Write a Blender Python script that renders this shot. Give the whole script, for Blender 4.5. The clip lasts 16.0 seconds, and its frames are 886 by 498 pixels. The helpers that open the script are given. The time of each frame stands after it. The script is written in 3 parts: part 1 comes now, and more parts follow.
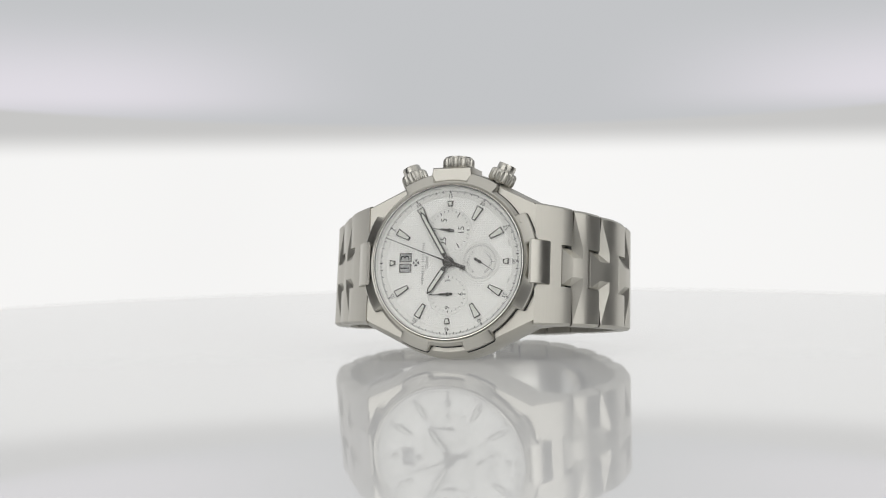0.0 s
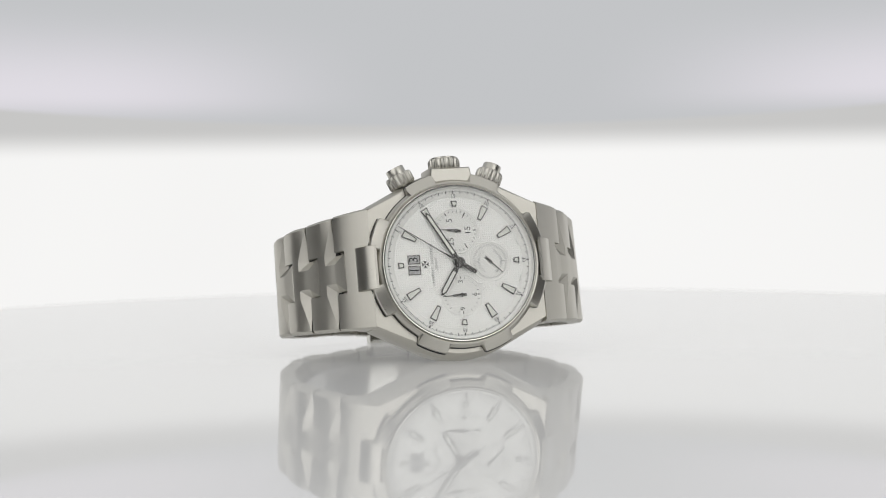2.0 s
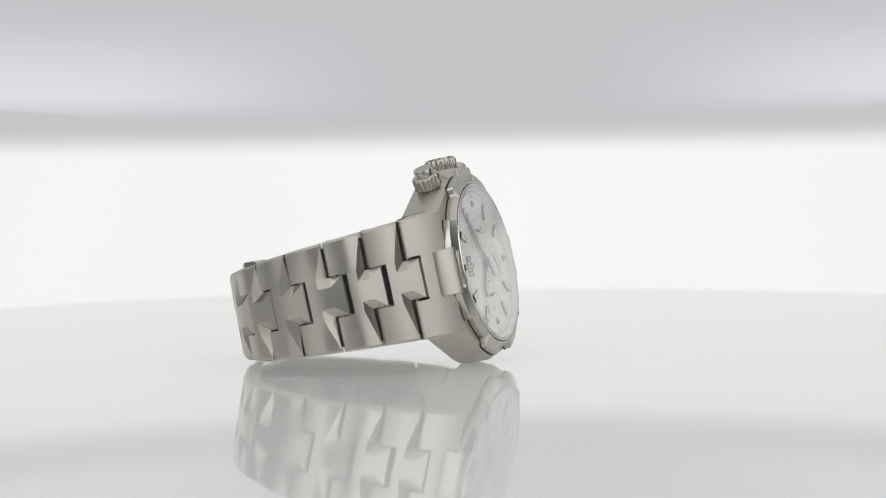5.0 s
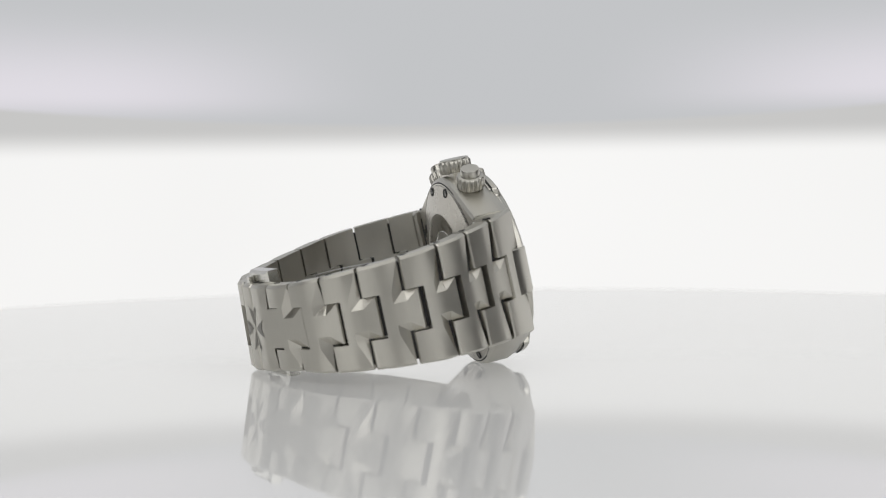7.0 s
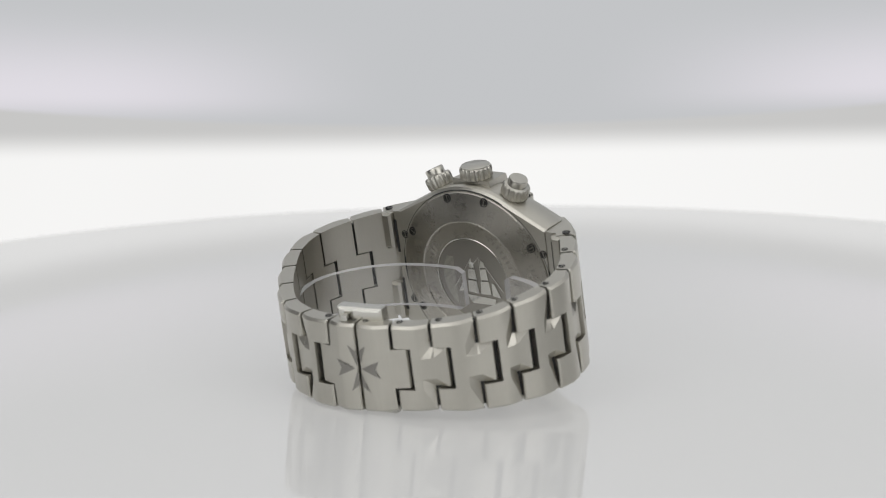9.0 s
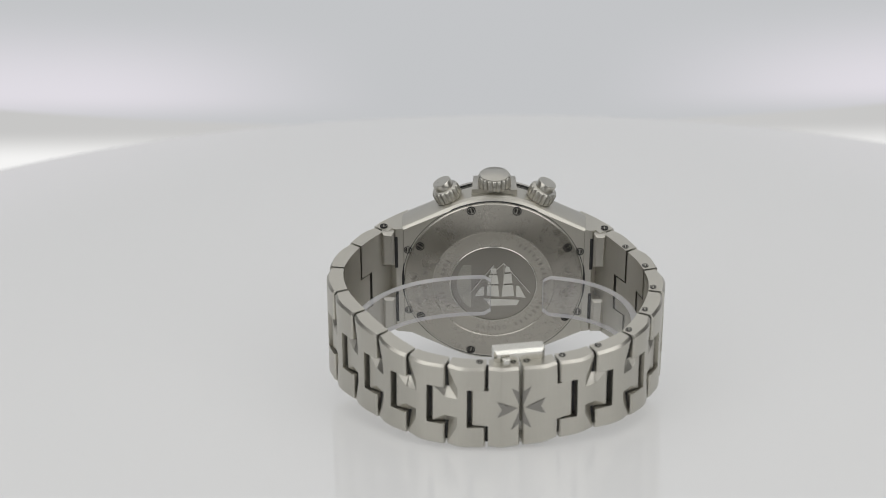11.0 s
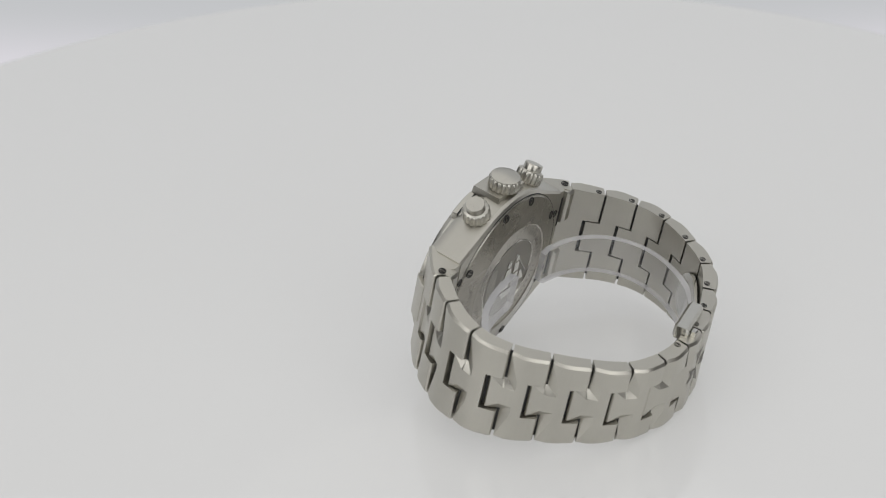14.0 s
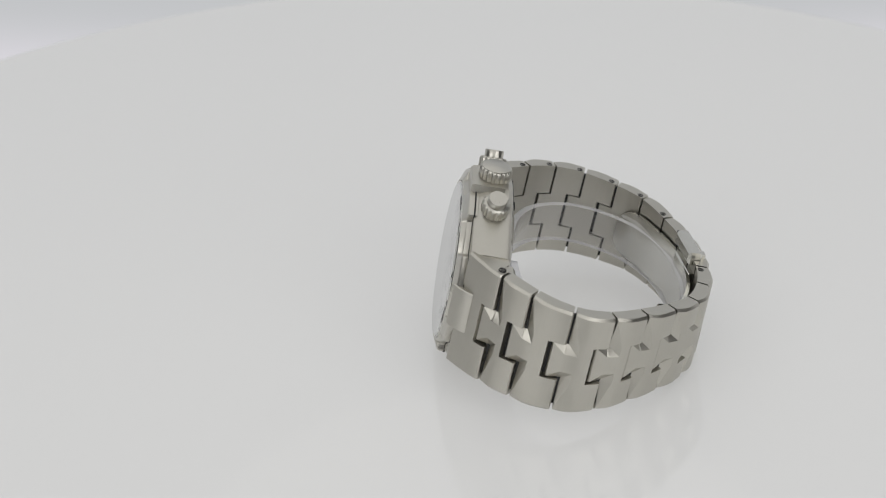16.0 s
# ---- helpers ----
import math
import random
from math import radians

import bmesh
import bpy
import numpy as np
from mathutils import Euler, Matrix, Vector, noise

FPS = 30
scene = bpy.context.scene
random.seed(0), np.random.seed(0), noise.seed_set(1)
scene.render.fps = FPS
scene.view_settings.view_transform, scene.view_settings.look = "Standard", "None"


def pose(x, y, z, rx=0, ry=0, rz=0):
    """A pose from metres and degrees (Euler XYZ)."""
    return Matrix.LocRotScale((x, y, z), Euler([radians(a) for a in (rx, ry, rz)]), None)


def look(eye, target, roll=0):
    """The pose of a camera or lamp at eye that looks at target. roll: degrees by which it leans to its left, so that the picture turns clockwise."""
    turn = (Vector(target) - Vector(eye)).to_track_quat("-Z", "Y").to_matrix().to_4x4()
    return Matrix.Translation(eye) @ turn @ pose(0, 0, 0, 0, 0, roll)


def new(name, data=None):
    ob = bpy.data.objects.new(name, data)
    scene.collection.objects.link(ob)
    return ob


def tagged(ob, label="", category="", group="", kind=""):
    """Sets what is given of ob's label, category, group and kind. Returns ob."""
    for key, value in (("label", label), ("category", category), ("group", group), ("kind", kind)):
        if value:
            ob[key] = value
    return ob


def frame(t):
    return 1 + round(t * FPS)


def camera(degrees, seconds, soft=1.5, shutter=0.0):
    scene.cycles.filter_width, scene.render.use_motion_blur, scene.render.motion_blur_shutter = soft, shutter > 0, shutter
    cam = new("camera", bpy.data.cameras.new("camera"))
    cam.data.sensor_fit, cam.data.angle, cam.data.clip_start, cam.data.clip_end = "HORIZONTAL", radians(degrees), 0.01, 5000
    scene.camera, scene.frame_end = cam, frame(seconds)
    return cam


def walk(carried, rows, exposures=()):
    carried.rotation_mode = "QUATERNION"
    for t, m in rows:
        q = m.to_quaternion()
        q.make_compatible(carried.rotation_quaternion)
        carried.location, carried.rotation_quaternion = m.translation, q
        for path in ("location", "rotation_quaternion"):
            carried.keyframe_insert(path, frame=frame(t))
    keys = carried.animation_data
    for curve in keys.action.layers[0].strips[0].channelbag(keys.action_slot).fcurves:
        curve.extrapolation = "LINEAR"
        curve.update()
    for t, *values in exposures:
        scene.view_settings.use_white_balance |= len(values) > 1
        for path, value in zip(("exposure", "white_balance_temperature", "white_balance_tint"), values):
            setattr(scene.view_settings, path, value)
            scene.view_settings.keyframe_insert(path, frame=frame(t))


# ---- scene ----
LENS = 28.089
GANTRY = [  # seconds, eye in metres, turn in degrees
    (0.0, 0.0000, -0.4052, 0.0457, 87.150, 0.753, 0.971),
    (7.0, 0.0000, -0.4052, 0.0457, 87.150, 0.753, 0.971),
    (7.5, 0.0000, -0.4028, 0.0540, 85.948, 0.816, 0.996),
    (8.0, 0.0000, -0.4012, 0.0684, 83.920, 0.870, 0.934),
    (8.5, 0.0000, -0.4005, 0.0839, 81.725, 0.926, 0.913),
    (9.0, 0.0000, -0.3969, 0.0988, 79.570, 0.958, 0.855),
    (11.5, 0.0000, -0.3789, 0.1713, 69.094, 1.227, 0.520),
    (12.0, 0.0000, -0.3724, 0.1852, 66.955, 1.250, 0.451),
    (12.5, 0.0000, -0.3646, 0.2004, 64.570, 1.203, 0.410),
    (13.0, 0.0000, -0.3563, 0.2148, 62.262, 1.172, 0.368),
    (13.5, 0.0000, -0.3488, 0.2241, 60.633, 1.170, 0.336),
    (14.0, 0.0000, -0.3443, 0.2291, 59.722, 1.176, 0.315),
    (14.5, 0.0000, -0.3408, 0.2298, 59.391, 1.171, 0.327),
    (16.0, 0.0000, -0.3408, 0.2298, 59.391, 1.171, 0.327),
]
TURN = [(0.0, -18.01), (0.5, -9.43), (1.0, -1.03), (1.5, 7.25), (2.0, 15.65), (2.5, 24.59), (3.0, 33.73), (3.5, 43.30), (4.0, 52.31), (6.5, 98.10), (7.0, 106.50), (7.5, 115.12), (8.0, 123.71), (8.5, 132.92), (9.0, 141.67), (11.5, 187.16), (12.0, 196.74), (12.5, 205.91), (13.0, 215.40), (13.5, 224.78), (14.0, 234.03), (14.5, 242.97), (15.0, 252.02), (15.5, 260.60), (16.0, 269.84)]
STANDS = pose(-0.00476, -0.00409, 0.02260, 78.065, -1.218, 0.968)  # the watch on the disc
DISC_RADIUS = 0.2250
cam = camera(LENS, 16.0, soft=1.0)
cam.data.dof.use_dof, cam.data.dof.focus_distance, cam.data.dof.aperture_fstop = True, 0.40, 20.0
walk(cam, [(t, pose(x, y, z, a, b, c)) for t, x, y, z, a, b, c in GANTRY])

# ---- world and lights ----
world = bpy.data.worlds.new("studio")
world.use_nodes = True
scene.world = world
world.node_tree.nodes["Background"].inputs[0].default_value = (0.93, 0.95, 1.0, 1)
world.node_tree.nodes["Background"].inputs[1].default_value = 0.13


def area_lamp(name, m, w, h, watts, colour):
    data = bpy.data.lights.new(name, "AREA")
    data.shape, data.size, data.size_y, data.energy, data.color = "RECTANGLE", w, h, watts, colour
    ob = new(name, data)
    ob.matrix_world = m
    return ob


area_lamp("softbox_overhead", look((0, 0.5, 0.70), (0, 0.499, 0)), 1.8, 2.6, 11.6, (1, 0.995, 0.985))
# Two unseen fill lamps, added to brighten the dial and the steel.
area_lamp("front_fill", look((-0.46, -0.58, 0.36), (0, 0, 0.02)), 0.7, 0.6, 1.85, (1, 0.995, 0.985))
area_lamp("front_fill", look((0.46, -0.58, 0.36), (0, 0, 0.02)), 0.7, 0.6, 1.85, (1, 0.995, 0.985))
scene.view_settings.exposure = 0.0


# ---- materials ----
def material(name):
    mat = bpy.data.materials.new(name)
    mat.use_nodes = True
    nt = mat.node_tree
    return mat, nt, nt.nodes["Principled BSDF"]


def node(nt, kind, **sets):
    n = nt.nodes.new(kind)
    for key, value in sets.items():
        n.inputs[key.replace("_", " ")].default_value = value
    return n


def steel(name, colour, rough, stretch, grain=0.08, bump=0.15, scale=9000, turned=False):
    """Steel with brush lines that run along the axis of the smallest stretch."""
    mat, nt, bsdf = material(name)
    bsdf.inputs["Metallic"].default_value = 1
    co = nt.nodes.new("ShaderNodeTexCoord")
    mp = nt.nodes.new("ShaderNodeMapping")
    mp.inputs["Scale"].default_value = stretch
    nt.links.new(co.outputs["Object"], mp.inputs["Vector"])
    fine = node(nt, "ShaderNodeTexNoise", Scale=scale, Detail=3.0, Roughness=0.6)
    nt.links.new(mp.outputs[0], fine.inputs["Vector"])
    broad = node(nt, "ShaderNodeTexNoise", Scale=260.0, Detail=4.0, Roughness=0.6)
    nt.links.new(co.outputs["Object"], broad.inputs["Vector"])
    both = nt.nodes.new("ShaderNodeMath")
    both.operation = "ADD"
    nt.links.new(fine.outputs[0], both.inputs[0])
    nt.links.new(broad.outputs[0], both.inputs[1])
    r = nt.nodes.new("ShaderNodeMapRange")
    r.inputs["From Min"].default_value, r.inputs["From Max"].default_value = 0.6, 1.4
    r.inputs["To Min"].default_value, r.inputs["To Max"].default_value = rough - grain / 2, rough + grain / 2
    nt.links.new(both.outputs[0], r.inputs["Value"])
    nt.links.new(r.outputs[0], bsdf.inputs["Roughness"])
    c = nt.nodes.new("ShaderNodeMapRange")
    c.data_type = "FLOAT_VECTOR"
    c.inputs[7].default_value, c.inputs[8].default_value = (0.5, 0.5, 0.5), (1.5, 1.5, 1.5)
    c.inputs[9].default_value, c.inputs[10].default_value = [k * 0.955 for k in colour], [k * 1.045 for k in colour]
    nt.links.new(both.outputs[0], c.inputs[6])
    nt.links.new(c.outputs[1], bsdf.inputs["Base Color"])
    if turned:
        tan = nt.nodes.new("ShaderNodeTangent")
        tan.direction_type, tan.axis = "RADIAL", "Z"
        nt.links.new(tan.outputs[0], bsdf.inputs["Tangent"])
        bsdf.inputs["Anisotropic"].default_value = 0.75
    b = node(nt, "ShaderNodeBump", Strength=bump, Distance=0.00002)
    nt.links.new(fine.outputs[0], b.inputs["Height"])
    nt.links.new(b.outputs[0], bsdf.inputs["Normal"])
    return mat


def plain(name, colour, rough=0.4, metal=0.0):
    mat, nt, bsdf = material(name)
    bsdf.inputs["Base Color"].default_value = (*colour, 1)
    bsdf.inputs["Roughness"].default_value = rough
    bsdf.inputs["Metallic"].default_value = metal
    return mat


def clear(name, tint, gloss, least, rough=0.01, scratch=0.0, milk=0.0):
    """A thin clear shell: straight-through light and a gloss that grows to the rim."""
    mat, nt, bsdf = material(name)
    nt.nodes.remove(bsdf)
    out = nt.nodes["Material Output"]
    through_it = node(nt, "ShaderNodeBsdfTransparent", Color=(*tint, 1))
    shine = node(nt, "ShaderNodeBsdfGlossy", Roughness=rough)
    lw = node(nt, "ShaderNodeLayerWeight", Blend=0.5)
    fres = nt.nodes.new("ShaderNodeMath")
    fres.operation = "POWER"
    fres.inputs[1].default_value = 3.0
    nt.links.new(lw.outputs["Facing"], fres.inputs[0])
    face = nt.nodes.new("ShaderNodeMath")
    face.operation = "ADD"
    face.inputs[1].default_value = least
    k = nt.nodes.new("ShaderNodeMath")
    k.operation = "MULTIPLY"
    k.inputs[1].default_value = gloss
    mix = nt.nodes.new("ShaderNodeMixShader")
    if scratch:
        co = nt.nodes.new("ShaderNodeTexCoord")
        n = node(nt, "ShaderNodeTexNoise", Scale=900.0, Detail=5.0)
        nt.links.new(co.outputs["Object"], n.inputs["Vector"])
        b = node(nt, "ShaderNodeBump", Strength=scratch, Distance=0.0002)
        nt.links.new(n.outputs[0], b.inputs["Height"])
        nt.links.new(b.outputs[0], shine.inputs["Normal"])
    nt.links.new(fres.outputs[0], face.inputs[0])
    nt.links.new(face.outputs[0], k.inputs[0])
    nt.links.new(k.outputs[0], mix.inputs[0])
    nt.links.new(through_it.outputs[0], mix.inputs[1])
    nt.links.new(shine.outputs[0], mix.inputs[2])
    if milk:
        soft_white = node(nt, "ShaderNodeBsdfDiffuse", Color=(0.85, 0.85, 0.88, 1))
        both = node(nt, "ShaderNodeMixShader", Fac=milk)
        nt.links.new(mix.outputs[0], both.inputs[1])
        nt.links.new(soft_white.outputs[0], both.inputs[2])
        mix = both
    nt.links.new(mix.outputs[0], out.inputs["Surface"])
    return mat


def acrylic():
    """Glossy white acrylic under a clear gloss; emission stands in for a shadowless table's backlight."""
    mat, nt, bsdf = material("glowing_white_acrylic")
    nt.nodes.remove(bsdf)
    co = nt.nodes.new("ShaderNodeTexCoord")
    n = node(nt, "ShaderNodeTexNoise", Scale=14.0, Detail=5.0)
    nt.links.new(co.outputs["Object"], n.inputs["Vector"])
    r = nt.nodes.new("ShaderNodeMapRange")
    r.inputs["To Min"].default_value, r.inputs["To Max"].default_value = 0.0, 0.003
    nt.links.new(n.outputs[0], r.inputs["Value"])
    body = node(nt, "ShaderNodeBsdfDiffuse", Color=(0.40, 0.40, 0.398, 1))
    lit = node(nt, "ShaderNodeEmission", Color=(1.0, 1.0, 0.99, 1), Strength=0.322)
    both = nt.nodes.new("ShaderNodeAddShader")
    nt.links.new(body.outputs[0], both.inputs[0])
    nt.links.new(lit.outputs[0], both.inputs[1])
    sharp_gloss = node(nt, "ShaderNodeBsdfGlossy", Color=(1, 1, 1, 1))
    nt.links.new(r.outputs[0], sharp_gloss.inputs["Roughness"])
    broad_gloss = node(nt, "ShaderNodeBsdfGlossy", Color=(1, 1, 1, 1), Roughness=0.12)
    gloss = node(nt, "ShaderNodeMixShader", Fac=0.25)
    nt.links.new(sharp_gloss.outputs[0], gloss.inputs[1])
    nt.links.new(broad_gloss.outputs[0], gloss.inputs[2])
    fres = node(nt, "ShaderNodeFresnel", IOR=1.5)
    mix = nt.nodes.new("ShaderNodeMixShader")
    nt.links.new(fres.outputs[0], mix.inputs[0])
    nt.links.new(both.outputs[0], mix.inputs[1])
    nt.links.new(gloss.outputs[0], mix.inputs[2])
    nt.links.new(mix.outputs[0], nt.nodes["Material Output"].inputs["Surface"])
    return mat


def silvered_dial():
    """Silver-white lacquer with a fine woven engraving."""
    mat, nt, bsdf = material("silvered_dial")
    bsdf.inputs["Base Color"].default_value = (0.84, 0.84, 0.81, 1)
    bsdf.inputs["Metallic"].default_value = 0.1
    bsdf.inputs["Roughness"].default_value = 0.13
    co = nt.nodes.new("ShaderNodeTexCoord")
    waves = []
    for rot in (0.0, math.pi / 2):
        mp = nt.nodes.new("ShaderNodeMapping")
        mp.inputs["Rotation"].default_value = (0, 0, rot)
        nt.links.new(co.outputs["Object"], mp.inputs["Vector"])
        w = node(nt, "ShaderNodeTexWave", Scale=620.0, Distortion=1.8, Detail=0.0)
        w.inputs["Detail Scale"].default_value = 1.6
        nt.links.new(mp.outputs[0], w.inputs["Vector"])
        waves.append(w)
    m = nt.nodes.new("ShaderNodeMath")
    m.operation = "MULTIPLY"
    nt.links.new(waves[0].outputs[1], m.inputs[0])
    nt.links.new(waves[1].outputs[1], m.inputs[1])
    b = node(nt, "ShaderNodeBump", Strength=0.7, Distance=0.00007)
    nt.links.new(m.outputs[0], b.inputs["Height"])
    nt.links.new(b.outputs[0], bsdf.inputs["Normal"])
    return mat


def glow_sheet(name, build):
    mat, nt, bsdf = material(name)
    nt.nodes.remove(bsdf)
    em = nt.nodes.new("ShaderNodeEmission")
    build(nt, em)
    nt.links.new(em.outputs[0], nt.nodes["Material Output"].inputs["Surface"])
    return mat


def white_glow(nt, em):
    """Emission paints the light on the lower sheet: dimmer towards its upper edge, faintly mottled."""
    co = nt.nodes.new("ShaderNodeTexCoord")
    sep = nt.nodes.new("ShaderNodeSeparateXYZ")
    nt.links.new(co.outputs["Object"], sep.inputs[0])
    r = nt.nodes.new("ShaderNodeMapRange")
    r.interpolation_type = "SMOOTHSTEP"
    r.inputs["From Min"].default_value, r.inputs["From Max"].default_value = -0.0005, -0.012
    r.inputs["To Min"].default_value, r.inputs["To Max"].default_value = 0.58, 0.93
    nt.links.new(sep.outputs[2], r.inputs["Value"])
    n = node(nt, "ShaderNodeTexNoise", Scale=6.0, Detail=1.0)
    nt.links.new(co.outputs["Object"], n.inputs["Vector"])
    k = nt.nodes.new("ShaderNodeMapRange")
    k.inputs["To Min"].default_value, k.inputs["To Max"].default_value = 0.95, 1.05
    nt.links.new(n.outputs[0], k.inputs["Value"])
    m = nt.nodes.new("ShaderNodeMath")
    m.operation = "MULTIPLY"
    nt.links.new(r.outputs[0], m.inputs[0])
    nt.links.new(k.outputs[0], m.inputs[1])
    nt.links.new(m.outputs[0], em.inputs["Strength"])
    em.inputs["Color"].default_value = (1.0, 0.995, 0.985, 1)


def grey_glow(nt, em):
    """The upper diffuser, its light painted as emission: grey mid, paler and faintly lilac to its ends."""
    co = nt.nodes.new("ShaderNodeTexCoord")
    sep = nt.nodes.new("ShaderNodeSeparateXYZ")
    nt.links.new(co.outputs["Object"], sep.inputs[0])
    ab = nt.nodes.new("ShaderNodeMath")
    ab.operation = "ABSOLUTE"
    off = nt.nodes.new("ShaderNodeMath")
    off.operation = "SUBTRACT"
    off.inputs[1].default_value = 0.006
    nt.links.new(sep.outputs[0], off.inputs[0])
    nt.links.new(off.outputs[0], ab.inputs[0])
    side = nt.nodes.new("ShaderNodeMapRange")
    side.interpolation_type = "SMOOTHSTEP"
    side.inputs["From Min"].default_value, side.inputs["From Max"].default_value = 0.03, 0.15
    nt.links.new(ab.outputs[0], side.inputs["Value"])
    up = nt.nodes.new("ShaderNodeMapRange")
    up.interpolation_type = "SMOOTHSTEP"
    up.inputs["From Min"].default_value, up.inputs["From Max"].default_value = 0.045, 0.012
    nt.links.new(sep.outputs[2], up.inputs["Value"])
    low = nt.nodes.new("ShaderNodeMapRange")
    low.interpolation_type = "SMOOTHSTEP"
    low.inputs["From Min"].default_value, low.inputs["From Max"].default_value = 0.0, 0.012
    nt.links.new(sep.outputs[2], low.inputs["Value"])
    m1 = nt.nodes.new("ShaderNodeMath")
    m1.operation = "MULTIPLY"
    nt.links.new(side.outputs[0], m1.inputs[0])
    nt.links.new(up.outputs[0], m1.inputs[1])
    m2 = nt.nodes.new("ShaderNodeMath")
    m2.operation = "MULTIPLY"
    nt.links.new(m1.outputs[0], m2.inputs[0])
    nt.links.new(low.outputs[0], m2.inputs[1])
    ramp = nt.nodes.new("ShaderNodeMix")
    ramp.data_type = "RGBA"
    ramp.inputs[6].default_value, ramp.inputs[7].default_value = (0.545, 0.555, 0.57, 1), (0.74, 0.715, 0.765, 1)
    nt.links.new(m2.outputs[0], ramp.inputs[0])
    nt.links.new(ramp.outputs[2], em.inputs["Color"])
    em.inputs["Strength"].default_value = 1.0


BRUSHED = steel("brushed_steel", (0.52, 0.504, 0.455), 0.37, (1.0, 0.03, 1.0), 0.08, 0.07, 3500)
SATIN = steel("satin_steel", (0.53, 0.515, 0.467), 0.29, (0.04, 1.0, 1.0), 0.04, 0.0, 3500)
POLISHED = steel("polished_steel", (0.62, 0.612, 0.57), 0.2, (1, 1, 1), 0.06, 0.0)
TURNED = steel("turned_steel", (0.44, 0.42, 0.378), 0.28, (1, 1, 1), 0.05, 0.02, turned=True)
BLASTED = steel("blasted_steel", (0.35, 0.336, 0.305), 0.46, (1, 1, 1), 0.1, 0.2, 6000)
ENGRAVED = plain("engraving", (0.33, 0.315, 0.29), 0.5, 0.9)
ETCHED = plain("etched_steel", (0.30, 0.29, 0.27), 0.6, 0.9)
# Screw heads near black, to paint the shade inside their holes.
SHADED_SCREW = plain("shaded_screw_steel", (0.06, 0.058, 0.054), 0.35, 0.9)
DIAL = silvered_dial()
TRACK = plain("dial_ring", (0.78, 0.78, 0.75), 0.45, 0.1)
INK = plain("dark_print", (0.045, 0.045, 0.045), 0.5)
PALE_INK = plain("grey_print", (0.30, 0.30, 0.29), 0.5)
HAND = plain("dark_steel_hand", (0.06, 0.058, 0.055), 0.3, 0.6)
LUME = plain("pale_lume", (0.72, 0.73, 0.68), 0.5)
EDGE = plain("marker_edge", (0.16, 0.155, 0.15), 0.25, 0.8)
DATE = plain("date_disc", (0.42, 0.42, 0.42), 0.5)
# Black that paints shade in holes, gaps and seams; also prints the date.
SHADE_INK = plain("shade_and_print_black", (0.02, 0.02, 0.02), 0.6)
MILKY = clear("clear_plastic_rim", (0.92, 0.92, 0.94), 0.6, 0.25, 0.2, 0.3, 0.4)
CRYSTAL = clear("sapphire", (0.99, 0.99, 0.985), 1.3, 0.025)
PLASTIC = clear("clear_plastic", (0.98, 0.98, 0.985), 0.6, 0.05, 0.06, 0.06, 0.012)
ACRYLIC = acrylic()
WHITE_SHEET = glow_sheet("white_glow_sheet", white_glow)
GREY_SHEET = glow_sheet("grey_glow_sheet", grey_glow)
WALL = plain("grey_wall_paint", (0.16, 0.16, 0.165), 0.8)
MATT = plain("grey_floor", (0.16, 0.16, 0.165), 0.7)
CM = 0.01


# ---- helpers for meshes, in centimetres ----
def part(name, bm, mat, parent=None, label="", sharp=35):
    """Link a bmesh, built in centimetres, as one mesh object."""
    bmesh.ops.remove_doubles(bm, verts=bm.verts, dist=1e-5)
    bmesh.ops.recalc_face_normals(bm, faces=bm.faces)
    bmesh.ops.scale(bm, vec=(CM, CM, CM), verts=bm.verts)
    me = bpy.data.meshes.new(name)
    bm.to_mesh(me)
    bm.free()
    me.materials.append(mat)
    for p in me.polygons:
        p.use_smooth = True
    me.set_sharp_from_angle(angle=radians(sharp))
    ob = new(name, me)
    if parent:
        ob.parent = parent
    if label:
        ob["label"] = label
    return ob


def lathe(bm, profile, steps=72, m=None, closed=False):
    """Turn (radius, height) pairs round the z axis."""
    rings = []
    for r, h in profile:
        if r < 1e-6:
            rings.append([bm.verts.new((0, 0, h))])
        else:
            rings.append([bm.verts.new((r * math.cos(2 * math.pi * i / steps), r * math.sin(2 * math.pi * i / steps), h)) for i in range(steps)])
    pairs = list(zip(rings, rings[1:])) + ([(rings[-1], rings[0])] if closed else [])
    for a, b in pairs:
        for i in range(steps):
            j = (i + 1) % steps
            if len(a) == 1 and len(b) == 1:
                continue
            if len(a) == 1:
                bm.faces.new((a[0], b[i], b[j]))
            elif len(b) == 1:
                bm.faces.new((a[i], b[0], a[j]))
            else:
                bm.faces.new((a[i], b[i], b[j], a[j]))
    if m is not None:
        bmesh.ops.transform(bm, matrix=m, verts=[v for r in rings for v in r])


def layers(bm, outlines, cap_bottom=True, cap_top=True):
    """Skin a stack of outlines, each a list of (x, y, z) with the same count."""
    rows = [[bm.verts.new(p) for p in o] for o in outlines]
    n = len(rows[0])
    for a, b in zip(rows, rows[1:]):
        for i in range(n):
            j = (i + 1) % n
            bm.faces.new((a[i], a[j], b[j], b[i]))
    if cap_bottom:
        bm.faces.new(rows[0][::-1])
    if cap_top:
        bm.faces.new(rows[-1])


